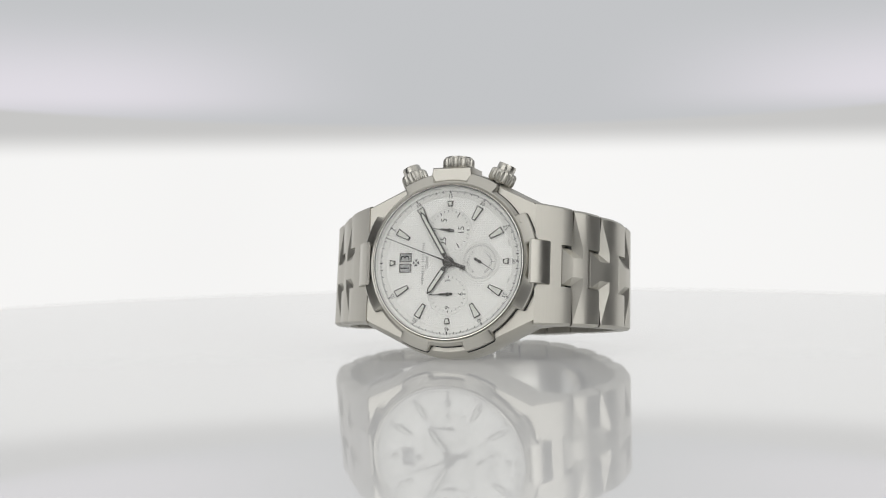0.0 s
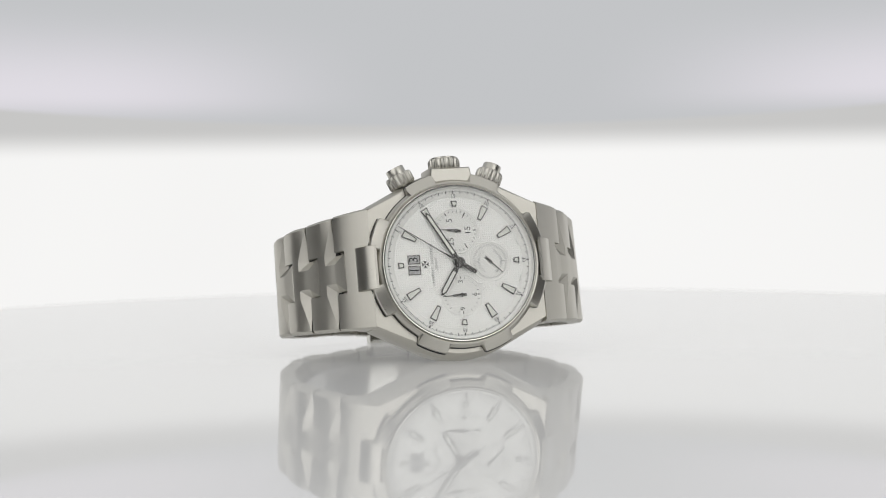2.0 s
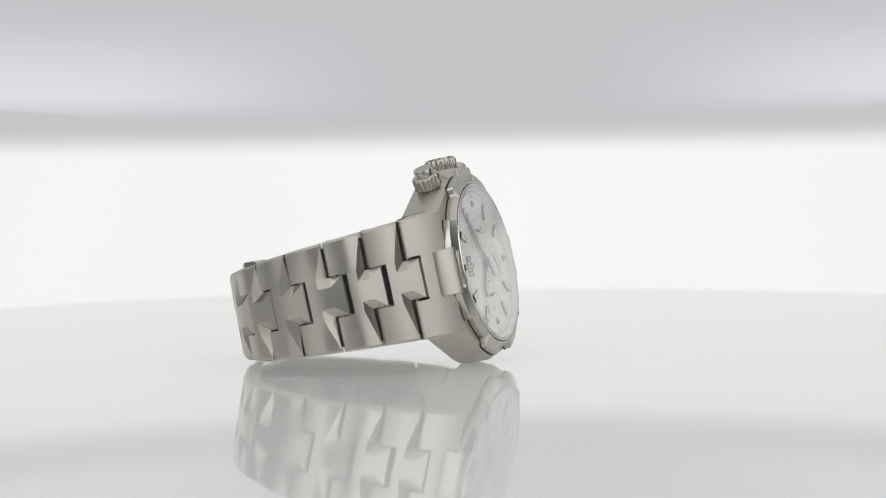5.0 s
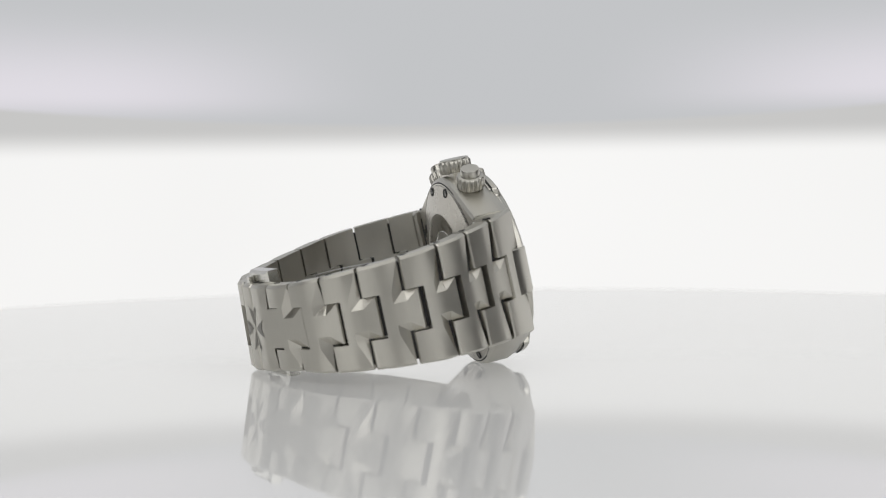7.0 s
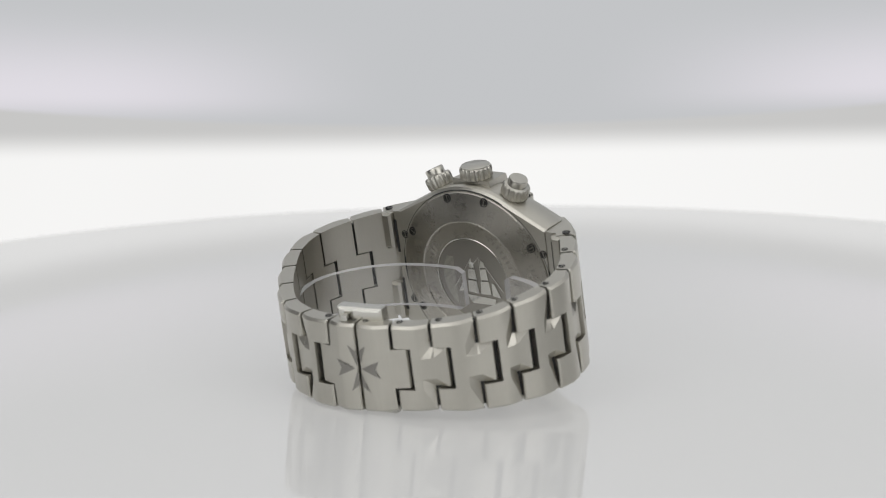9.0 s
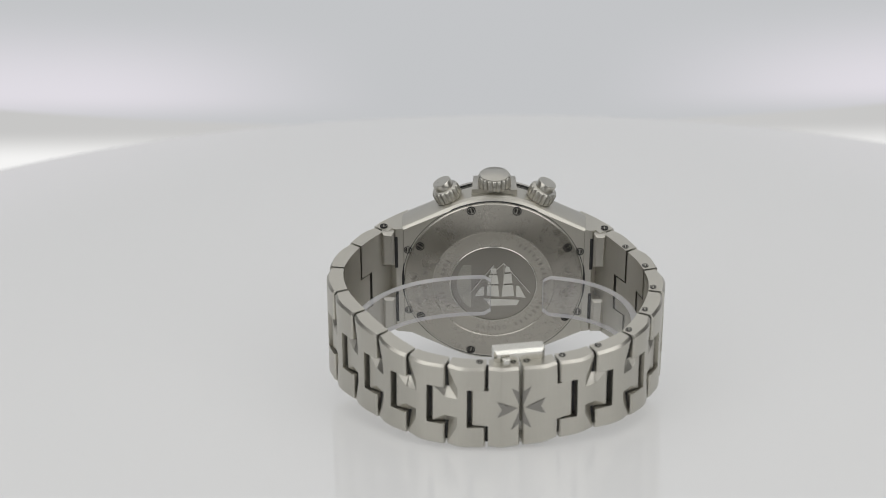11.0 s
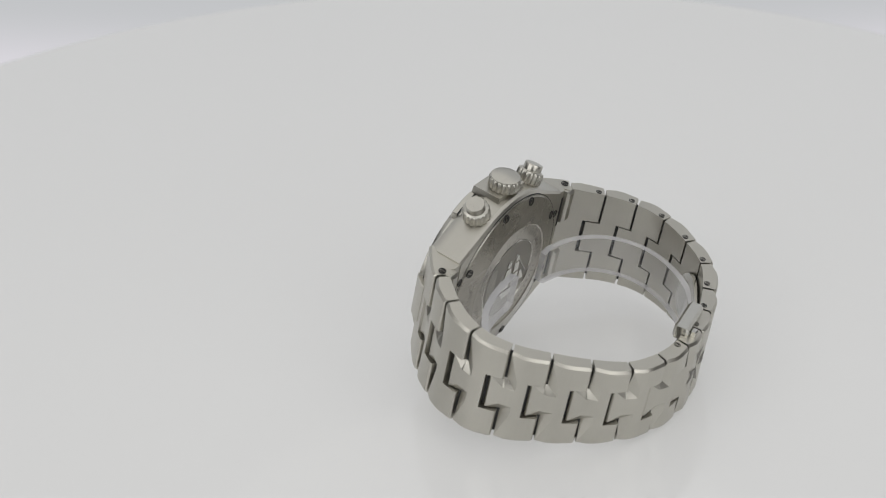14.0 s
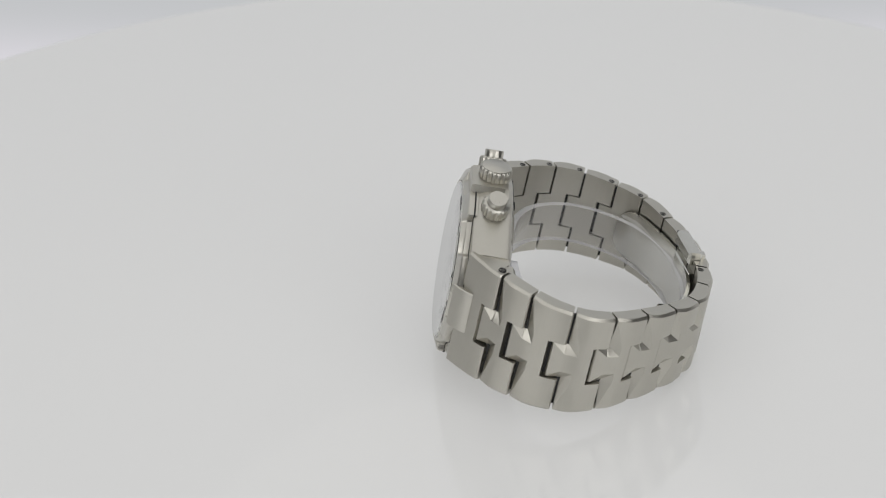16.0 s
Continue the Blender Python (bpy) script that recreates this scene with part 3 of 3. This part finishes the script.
def build_crown(watch):
    m = Matrix.Translation((0, 2.04, -0.52)) @ turn_to((0, 1, 0))
    bm = bmesh.new()
    fluted(bm, 0.37, 0.17, 0.46, 18, 0.04, m)
    crown = part("crown", bm, SATIN, watch, "fluted polished steel crown", sharp=60)
    bm = bmesh.new()
    lathe(bm, [(0.33, 0.44), (0.33, 0.472), (0.315, 0.482), (0, 0.484)], 40, m)
    part("crown_top", bm, SATIN, crown, "brushed round crown top")
    for sgn in (-1, 1):
        tilt = math.radians(24)
        axis = (sgn * math.sin(tilt), math.cos(tilt), 0)
        m = Matrix.Translation((sgn * 0.93, 1.76, -0.55)) @ turn_to(axis)
        bm = bmesh.new()
        lathe(bm, [(0.20, -0.1), (0.20, 0.2), (0.24, 0.24), (0, 0.24)], 32, m)
        pusher = part("pusher", bm, SATIN, watch, "polished steel chronograph pusher")
        bm = bmesh.new()
        fluted(bm, 0.315, 0.16, 0.46, 16, 0.035, m)
        part("pusher_collar", bm, SATIN, pusher, "fluted locking collar", sharp=60)
        bm = bmesh.new()
        lathe(bm, [(0.215, 0.44), (0.215, 0.60), (0.20, 0.625), (0, 0.63)], 36, m)
        part("pusher_cap", bm, SATIN, pusher, "round pusher button")


def build_back(watch):
    bm = bmesh.new()
    lathe(bm, [(2.02, -0.90), (2.04, -0.96), (2.0, -1.0), (1.70, -1.068), (1.40, -1.136), (1.385, -1.143), (1.365, -1.125), (1.355, -1.12),
               (0.99, -1.12), (0.975, -1.125), (0.96, -1.10), (0, -1.10)], 120)
    back = part("case_back", bm, TURNED, watch, "turned steel case back with engraving", sharp=12)
    for x, y in ((0.51, 1.86), (1.66, 0.93)):
        for sx in (-1, 1):
            for sy in (-1, 1):
                screw(back, (sx * x * 0.995, sy * y * 0.995, -1.034), (sx * x * 0.08, sy * y * 0.08, -1), 0.1, "back_screw")
    for sx in (-1, 1):
        for sy in (-1, 1):
            screw(watch, (sx * 1.93, sy * 0.80, -0.985), (0, 0, -1), 0.092, "lug_screw")
    # Raised black ring painted for the shade in the gap round the back.
    bm = bmesh.new()
    lathe(bm, [(2.03, -0.97), (2.055, -0.985), (2.075, -0.97)], 120)
    part("seam_ring", bm, SHADE_INK, back, "black ring for the shaded gap round the back")
    # ring of lettering: flat marks where names stand
    bm = bmesh.new()

    def arc_words(text, r, mid_deg, step, size, z, outward=True, lean=0.0):
        """Letters round the back; their tops point outward or inward."""
        sgn = 1 if outward else -1
        for i, ch in enumerate(text):
            if ch == " ":
                continue
            a = math.radians(mid_deg + sgn * (i - (len(text) - 1) / 2) * step)
            up, right = Vector((math.cos(a), math.sin(a), 0)) * sgn, Vector((-math.sin(a), math.cos(a), 0)) * sgn
            up = (up + Vector((0, 0, lean * sgn))).normalized()
            n = right.cross(up)
            m = Matrix((right, up, n)).transposed().to_4x4()
            words(bm, ch, size, Matrix.Translation((r * math.cos(a), r * math.sin(a), z)) @ m)
    arc_words("GENEVE", 1.18, -88, 6.0, 0.15, -1.1235)
    arc_words("ANTIMAGNETIC", 1.58, -10, 4.4, 0.15, -1.099, False, 0.226)
    arc_words("SWISS MADE", 1.80, -10, 3.8, 0.15, -1.049, False, 0.226)
    arc_words("STAINLESS STEEL", 1.70, 190, 4.0, 0.14, -1.073, True, 0.226)
    for a in np.arange(120, 246, 6.5):
        if 180 < a < 187:
            continue
        rad = math.radians(a)
        bar(bm, 1.18 * math.cos(rad), 1.18 * math.sin(rad), -1.1238, 0.045, 0.02, rad)
    for a in list(range(-30, -6, 6)) + list(range(12, 36, 6)):
        rad = math.radians(a)
        bar(bm, 1.18 * math.cos(rad), 1.18 * math.sin(rad), -1.1238, 0.045, 0.02, rad)
    part("engraving", bm, ENGRAVED, back, "fine dark engraved lettering", sharp=180)
    # ship medallion
    bm = bmesh.new()
    lathe(bm, [(0.962, -1.1), (0.956, -1.1015), (0, -1.1015)], 96)
    part("medallion", bm, BLASTED, back, "matt grey blasted medallion ground")
    bm = bmesh.new()
    lathe(bm, [(0.958, -1.10), (0.966, -1.126), (0.978, -1.129), (0.99, -1.119)], 120)
    part("medallion_rim", bm, POLISHED, back, "thin bright rim round the medallion")
    bm = bmesh.new()
    z0, z1 = -1.100, -1.122
    hull = [(-0.36, -0.40), (0.42, -0.42), (0.36, -0.54), (-0.22, -0.56)]
    sails = [[(-0.30, -0.34), (-0.02, -0.36), (-0.05, -0.12), (-0.28, -0.12)], [(-0.27, -0.09), (-0.04, -0.09), (-0.07, 0.10), (-0.25, 0.10)],
             [(0.03, -0.36), (0.30, -0.34), (0.27, -0.10), (0.05, -0.12)], [(0.06, -0.08), (0.26, -0.07), (0.23, 0.14), (0.08, 0.12)],
             [(-0.55, -0.36), (-0.35, -0.34), (-0.36, -0.14), (-0.46, -0.20)], [(0.34, -0.36), (0.55, -0.38), (0.40, -0.12), (0.34, -0.12)],
             [(-0.22, 0.13), (-0.08, 0.13), (-0.10, 0.24), (-0.20, 0.24)], [(0.09, 0.16), (0.21, 0.17), (0.19, 0.28), (0.11, 0.28)]]
    for shape in [hull] + sails:
        o = [(-(x * 1.05 + 0.16), y * 1.25 + 0.12) for x, y in shape]
        layers(bm, [[(x, y, z0) for x, y in o], [(x, y, z1) for x, y in o]])
    for x0, y0, x1, y1 in ((0.08, -0.2, 0.08, 0.55), (-0.16, -0.2, -0.16, 0.5), (0.08, 0.55, 0.7, -0.25), (-0.16, 0.5, -0.7, -0.25), (0.08, 0.55, -0.16, 0.3)):
        d = math.atan2(y1 - y0, x1 - x0)
        bar(bm, -(x0 + x1) / 2 * 0.95 - 0.16, (y0 + y1) / 2 + 0.02, z1 - 0.001, 0.95 * math.hypot(x1 - x0, y1 - y0) / 2, 0.008, math.pi - d)
    part("ship_relief", bm, POLISHED, back, "raised sailing ship relief")
    bm = bmesh.new()
    for i in range(40):
        y = -0.62 + 0.028 * i
        half = math.sqrt(max(0.0, 0.83 ** 2 - y * y))
        if half > 0.5:
            bar(bm, 0.5 + (half - 0.5) / 2, y, -1.103, (half - 0.5) / 2, 0.008)
    part("sea_relief", bm, SATIN, back, "engraved rippled sea", sharp=180)


# ---- end links between case and bracelet ----
def build_end_links(watch):
    for sgn, seam in ((-1, BAND.near(SEAMS_TWELVE[0])), (1, BAND.near(SEAMS_SIX[0]))):
        bm = bmesh.new()
        sign = -sgn
        stops = np.linspace(0.0 if sgn < 0 else LENGTH, seam - sign * GAP / 2, 9)

        ws = [-1.0, -0.965, -HALF_TOOTH - GAP, HALF_TOOTH + GAP, 0.965, 1.0]
        top, low = {}, {}
        cut = abs(seam - stops[0]) - TOOTH - 0.0
        dist = abs(seam - stops[0]) - GAP / 2
        ul = [0.0, 0.08, cut * 0.55, cut, (cut + dist) / 2, dist - 0.03, dist]
        for i, u in enumerate(ul):
            s = stops[0] + sign * u
            w = half_width(s)
            for k, c in enumerate(ws):
                v = c if abs(c) < 0.6 else math.copysign(w - (1 - abs(c)) * 1.3, c)
                h = OUT * u / dist - (0.05 if abs(c) > 0.99 else 0.0)
                h -= 0.05 if i == len(ul) - 1 else 0.015 if i == len(ul) - 2 else 0.0
                top[i, k] = bm.verts.new(BAND.place(s, v, h))
                x, y, z = BAND.place(s, v, -0.34)
                if i < 4:
                    x, z = sgn * (1.78 + 0.14 * i), -0.96 + 0.0 * i
                low[i, k] = bm.verts.new((x, y, z))
        cells = {(i, k) for i in range(len(ul) - 1) for k in range(5) if not (k == 2 and i >= 3)}
        for i, k in cells:
            a, b, c, d = (i, k), (i + 1, k), (i + 1, k + 1), (i, k + 1)
            bm.faces.new((top[a], top[b], top[c], top[d]))
            bm.faces.new((low[d], low[c], low[b], low[a]))
            for (di, dk), (p, q) in (((-1, 0), (d, a)), ((1, 0), (b, c)), ((0, -1), (a, b)), ((0, 1), (c, d))):
                if (i + di, k + dk) not in cells:
                    bm.faces.new((top[p], low[p], low[q], top[q]))
        bmesh.ops.delete(bm, geom=[v for v in bm.verts if not v.link_faces], context="VERTS")
        end = part("end_link", bm, BRUSHED, watch, "brushed steel end link on the lug", sharp=25)
        screw(end, (sgn * 2.47, 1.322, -0.80), (0, 1, 0), 0.085, "pin")
        # flanges behind the lug, each beside a black bar that paints a slit's shade
        for v in (-1, 1):
            bm = bmesh.new()
            boxy(bm, Matrix.Translation((sgn * 2.37, v * 0.86, -0.95)), 0.14, 0.43, 0.15, 0.06)
            part("flange", bm, BRUSHED, end, "rounded steel flange behind the lug")
            bm = bmesh.new()
            boxy(bm, Matrix.Translation((sgn * 2.19, v * 0.72, -0.955)), 0.035, 0.40, 0.012, 0.002)
            part("slit", bm, SHADE_INK, end, "black bar for the shaded slit beside the flange")
        # raised middle tab that grips the bezel
        bm = bmesh.new()
        prof = [(1.90, -0.12), (1.90, 0.06), (1.96, 0.075), (2.10, -0.02), (2.26, -0.24), (2.30, -0.33), (2.22, -0.38)]
        stack = []
        for v, inn in ((-0.50, 0.02), (-0.485, 0.0), (0.485, 0.0), (0.50, 0.02)):
            stack.append([(sgn * (x - inn * 0.5), v, z - inn) for x, z in prof])
        layers(bm, stack)
        part("tab", bm, SATIN, end, "raised polished middle tab", sharp=25)


# ---- the dial ----
def build_dial(watch):
    bm = bmesh.new()
    lathe(bm, [(1.72, 0.0), (1.0, 0.0), (0, 0.0)], 96)
    lathe(bm, [(1.72, 0.0), (1.72, -0.06), (0, -0.06)], 96)
    dial = part("dial", bm, DIAL, watch, "silver-white dial with fine woven engraving")
    bm = bmesh.new()
    lathe(bm, [(1.515, 0.003), (1.53, 0.010), (1.69, 0.014), (1.715, 0.02), (1.743, 0.11)], 120)
    part("chapter_ring", bm, TRACK, dial, "pale sloped outer minute ring")
    bm = bmesh.new()
    for i in range(300):
        a = i * 1.2
        h = i / 25
        five, one = i % 25 == 0, i % 5 == 0
        r0, r1 = (1.595, 1.66) if five else (1.60, 1.66) if one else (1.625, 1.66)
        x, y, _ = clock(h, (r0 + r1) / 2)
        bar(bm, x, y, 0.0165 if not five else 0.017, (r1 - r0) / 2, 0.015 if five else 0.010 if one else 0.0045, math.pi - math.radians(a))
    part("minute_track", bm, INK, dial, "fine black minute and second marks", sharp=180)
    bm = bmesh.new()
    for k in range(1, 12):
        x, y, _ = clock(k, 1.535)
        words(bm, str(5 * k), 0.12, Matrix.Translation((x, y, 0.0165)) @ pose(0, 0, 0, 0, 0, 90 - k * 30))
    part("minute_numerals", bm, INK, dial, "small black minute numerals", sharp=180)
    for h in range(1, 13):
        short = h % 3 == 0
        r0, r1, w0, w1 = (1.29, 1.42, 0.045, 0.07) if short else (1.11, 1.45, 0.045, 0.085)
        a = math.pi - math.radians(h * 30)
        m = pose(0, 0, 0, 0, 0, math.degrees(a))
        o = [(r0, -w0), (r1, -w1), (r1, w1), (r0, w0)]
        g = 0.019
        i_ = [(r0 + g, -w0 + g * 0.8), (r1 - g, -w1 + g), (r1 - g, w1 - g), (r0 + g, w0 - g * 0.8)]
        bm = bmesh.new()
        stack = [[(x, y, z) for x, y in q] for q, z in ((o, 0.0), (o, 0.035), (i_, 0.045), (i_, 0.03))]
        layers(bm, [[tuple(m @ Vector(p)) for p in row] for row in stack], True, False)
        mk = part("hour_marker", bm, EDGE, dial, "applied steel hour marker")
        bm = bmesh.new()
        bm.faces.new([bm.verts.new(m @ Vector((x, y, 0.034))) for x, y in i_])
        part("lume_fill", bm, LUME, mk, "pale luminous fill")
    # three small dials
    spots = ((0.0, 0.735, 0.52, "minutes"), (0.735, 0.0, 0.45, "seconds"), (0.0, -0.735, 0.47, "hours"))
    for x0, y0, r, kind in spots:
        bm = bmesh.new()
        lathe(bm, [(r + 0.012, 0.004), (r, 0.010), (r - 0.015, 0.006), (r - 0.03, 0.004), (0.0, 0.003)], 64, Matrix.Translation((x0, y0, 0)))
        sub = part("small_dial", bm, TRACK, dial, "round silver-white counter dial")
        bm = bmesh.new()
        n = {"minutes": 30, "seconds": 60, "hours": 24}[kind]
        for i in range(n):
            h = 12 * i / n
            big = {"minutes": i % 5 == 0, "seconds": i % 30 == 0, "hours": i % 6 == 0}[kind]
            longer = kind == "minutes" and i % 10 == 0 and i
            ln = 0.13 if big and kind != "hours" else 0.05
            if kind == "minutes" and i in (5, 15, 25):
                ln = 0.07
            if kind == "seconds" and not big:
                ln = 0.055
            rr = r - 0.045 - ln / 2
            x, y, _ = clock(h, rr)
            bar(bm, x0 + x, y0 + y, 0.0075, ln / 2, 0.011 if big and kind != "seconds" else 0.005, math.pi - math.radians(h * 30))
        part("counter_marks", bm, INK if kind != "seconds" else PALE_INK, sub, sharp=180)
        bm = bmesh.new()
        up = pose(0, 0, 0, 0, 0, 90)
        if kind == "minutes":
            for t, h in (("5", 2), ("15", 6), ("25", 10)):
                x, y, _ = clock(h, r - 0.24)
                words(bm, t, 0.20, Matrix.Translation((x0 + x, y0 + y, 0.0075)) @ up)
        elif kind == "hours":
            for t, h in (("3", 3), ("6", 6), ("9", 9)):
                x, y, _ = clock(h, r - 0.16)
                words(bm, t, 0.17, Matrix.Translation((x0 + x, y0 + y, 0.0075)) @ up)
        else:
            for t, mid, step in (("AUTOMATIC", 0.0, 0.46), ("ANTIMAGNETIC", 6.0, -0.38)):
                for i, ch in enumerate(t):
                    h = mid + (i - (len(t) - 1) / 2) * step
                    x, y, _ = clock(h, 0.27)
                    words(bm, ch, 0.085, Matrix.Translation((x0 + x, y0 + y, 0.0075)) @ pose(0, 0, 0, 0, 0, 90 - h * 30 + (180 if mid else 0)))
        part("counter_numerals", bm, PALE_INK if kind == "seconds" else INK, sub, sharp=180)
    # large date in two windows
    for k, digit in ((-1, "1"), (1, "3")):
        bm = bmesh.new()
        cx, cy, hx, hy = -1.045, 0.0 + k * 0.122, 0.145, 0.105
        o = [(cx - hx, cy - hy), (cx + hx, cy - hy), (cx + hx, cy + hy), (cx - hx, cy + hy)]
        i_ = [(cx - hx + 0.022, cy - hy + 0.022), (cx + hx - 0.022, cy - hy + 0.022), (cx + hx - 0.022, cy + hy - 0.022), (cx - hx + 0.022, cy + hy - 0.022)]
        layers(bm, [[(x, y, z) for x, y in q] for q, z in ((o, 0.0), (o, 0.016), (i_, 0.018), (i_, 0.005))], True, False)
        win = part("date_window", bm, EDGE, dial, "framed date window")
        bm = bmesh.new()
        bm.faces.new([bm.verts.new((x, y, 0.006)) for x, y in i_])
        part("date_disc", bm, DATE, win, "grey date disc")
        bm = bmesh.new()
        words(bm, digit, 0.30, Matrix.Translation((cx, cy, 0.0085)) @ pose(0, 0, 0, 0, 0, 90))
        part("date_numeral", bm, SHADE_INK, win, "black date numeral", sharp=180)
    # maker's emblem and name as plain marks
    bm = bmesh.new()
    for k in range(4):
        a = k * math.pi / 2
        c, s = math.cos(a), math.sin(a)
        for tri in ([(0.012, 0), (0.085, 0.045), (0.07, 0)], [(0.012, 0), (0.07, 0), (0.085, -0.045)]):
            bm.faces.new([bm.verts.new((-0.79 + c * x - s * y, 0.0 + s * x + c * y, 0.012)) for x, y in tri])
    part("emblem", bm, INK, dial, "small dark cross emblem", sharp=180)
    bm = bmesh.new()
    for y0, y1 in ((-0.50, -0.06), (0.0, 0.48)):
        n = int((y1 - y0) / 0.052)
        for i in range(n):
            y = y0 + (i + 0.5) * (y1 - y0) / n
            bar(bm, -0.625, y, 0.006, 0.032, 0.009)
    part("maker_name", bm, PALE_INK, dial, "dark printed line of small marks", sharp=180)
    bm = bmesh.new()
    words(bm, "GENEVE", 0.085, Matrix.Translation((-0.53, -0.0, 0.006)) @ pose(0, 0, 0, 0, 0, 90))
    for h, t in ((6.55, "SWISS"), (5.45, "MADE")):
        x, y, _ = clock(h, 1.475)
        words(bm, t, 0.055, Matrix.Translation((x, y, 0.006)) @ pose(0, 0, 0, 0, 0, 270 - (h - 6) * 30 + 0))
    part("small_print", bm, PALE_INK, dial, "small grey printed words", sharp=180)
    build_hands(watch)


def blade(bm, rows, z, up=0.02):
    """A hand along +x from (distance, half width) pairs."""
    o = [(x, w) for x, w in rows] + [(x, -w) for x, w in rows[::-1]]
    layers(bm, [[(x, y, z) for x, y in o], [(x, y, z + up) for x, y in o]])


def hand_turn(deg):
    """The pose of a hand that points deg round from twelve."""
    return pose(0, 0, 0, 0, 0, 180 - deg)


def build_hands(watch):
    for name, deg, ln, w, z in (("hour_hand", 303.5, 0.88, 0.066, 0.05), ("minute_hand", 59.3, 1.36, 0.060, 0.066)):
        bm = bmesh.new()
        blade(bm, [(-0.0, 0.04), (0.12, 0.045), (0.2, w), (ln - 0.12, w), (ln, 0.008)], z, 0.012)
        ob = part(name, bm, HAND, watch, "dark steel baton " + name.replace("_", " "))
        ob.matrix_basis = hand_turn(deg)
        bm = bmesh.new()
        blade(bm, [(0.24, w - 0.03), (ln - 0.13, w - 0.03), (ln - 0.07, 0.012)], z + 0.012, 0.003)
        part("lume_strip", bm, LUME, ob, "pale luminous strip")
    bm = bmesh.new()
    lathe(bm, [(0.0, 0.105), (0.10, 0.105), (0.125, 0.095), (0.125, 0.03)], 32)
    part("hand_hub", bm, HAND, watch, "round dark hub of the hands")
    bm = bmesh.new()
    blade(bm, [(-0.44, 0.045), (-0.12, 0.05), (0.0, 0.05), (0.1, 0.022), (0.5, 0.012), (1.62, 0.006)], 0.084, 0.01)
    sweep = part("chronograph_hand", bm, HAND, watch, "thin dark sweep hand with a broad tail")
    bm = bmesh.new()
    blade(bm, [(-0.15, 0.024), (-0.08, 0.028), (-0.04, 0.02), (0.0, 0.042), (0.04, 0.02), (0.07, 0.008), (0.37, 0.005)], 0.02, 0.01)
    small = part("seconds_hand", bm, HAND, watch, "small dark running seconds hand")
    for name, x, y, deg, ln in (("minute_counter_hand", 0.0, 0.735, 7, 0.40), ("hour_counter_hand", 0.0, -0.735, 358, 0.44)):
        bm = bmesh.new()
        blade(bm, [(-0.11, 0.028), (-0.03, 0.03), (0.0, 0.05), (0.04, 0.028), (0.2, 0.024), (0.22, 0.010), (ln, 0.006)], 0.02, 0.01)
        ob = part(name, bm, HAND, watch, "small dark counter hand")
        ob.matrix_basis = pose(x * CM, y * CM, 0) @ hand_turn(deg)
    HANDS.extend([sweep, small])


HANDS = []


def build_watch():
    watch = new("wristwatch")
    tagged(watch, "brushed steel chronograph wristwatch with silver-white dial, lying on its side", "wristwatch")
    build_case(watch)
    build_end_links(watch)
    build_dial(watch)
    build_bracelet(watch)
    return watch


def build_protector():
    """A clear open cuff that keeps the bracelet round."""
    line = Line([(0.05, -1.42), (0.9, -1.50), (1.8, -1.78), (2.5, -2.35), (2.85, -3.1), (2.6, -4.0), (1.9, -4.75), (0.9, -5.15), (-0.3, -5.22), (-1.5, -4.98),
                 (-2.35, -4.42), (-2.85, -3.6), (-2.95, -2.8), (-2.6, -2.05), (-1.95, -1.6), (-1.1, -1.40)])
    cuff = new("bracelet_protector")
    n = 90
    sides = {"band": [], "rim": []}
    for i in range(n + 1):
        s = line.s[-1] * i / n
        e = min(s, line.s[-1] - s)
        k = 0.49 - (0.10 * (1 - min(e / 0.12, 1.0)) ** 2)
        sides["band"].append([line.place(s, v - 0.15, h) for v, h in ((-k, 0.0), (k, 0.0), (k, -0.15), (-k, -0.15))])
    bm = bmesh.new()
    rim = bmesh.new()
    for p, q in zip(sides["band"], sides["band"][1:]):
        for i in range(4):
            b = bm if i % 2 == 0 else rim
            b.faces.new([b.verts.new(v) for v in (p[i], p[(i + 1) % 4], q[(i + 1) % 4], q[i])])
    for end in (sides["band"][0], sides["band"][-1]):
        rim.faces.new([rim.verts.new(v) for v in end])
    for name, b, mat, text in (("band", bm, PLASTIC, "clear bent plastic band"), ("rim", rim, MILKY, "milky cut edge of the plastic")):
        part(name, b, mat, cuff, text).visible_shadow = False
    return tagged(cuff, "clear plastic open cuff inside the watch bracelet", "protector")


turntable = build_setting()
backdrop = build_backdrop()
watch = build_watch()
cuff = build_protector()


def motions():
    turns = []
    for i in range(33):
        t = i * 0.5
        turns.append((t, pose(0, 0, 0, 0, 0, float(np.interp(t, [q[0] for q in TURN], [q[1] for q in TURN])))))
    walk(turntable, turns)
    walk(watch, [(t, m @ STANDS) for t, m in turns])
    walk(cuff, [(t, m @ STANDS) for t, m in turns])
    eye = [(t, pose(x, y, z, a, b, c)) for t, x, y, z, a, b, c in GANTRY]
    first = eye[0][1].inverted() @ pose(0, 0, 0.0593)
    walk(backdrop, [(t, m @ first) for t, m in eye])
    sweep, small = HANDS
    walk(sweep, [(t, hand_turn(21 + 6 * t)) for t in (0, 4, 8, 12, 16)])
    walk(small, [(t, pose(0.735 * CM, 0, 0) @ hand_turn(212 + 6 * t)) for t in (0, 4, 8, 12, 16)])


motions()
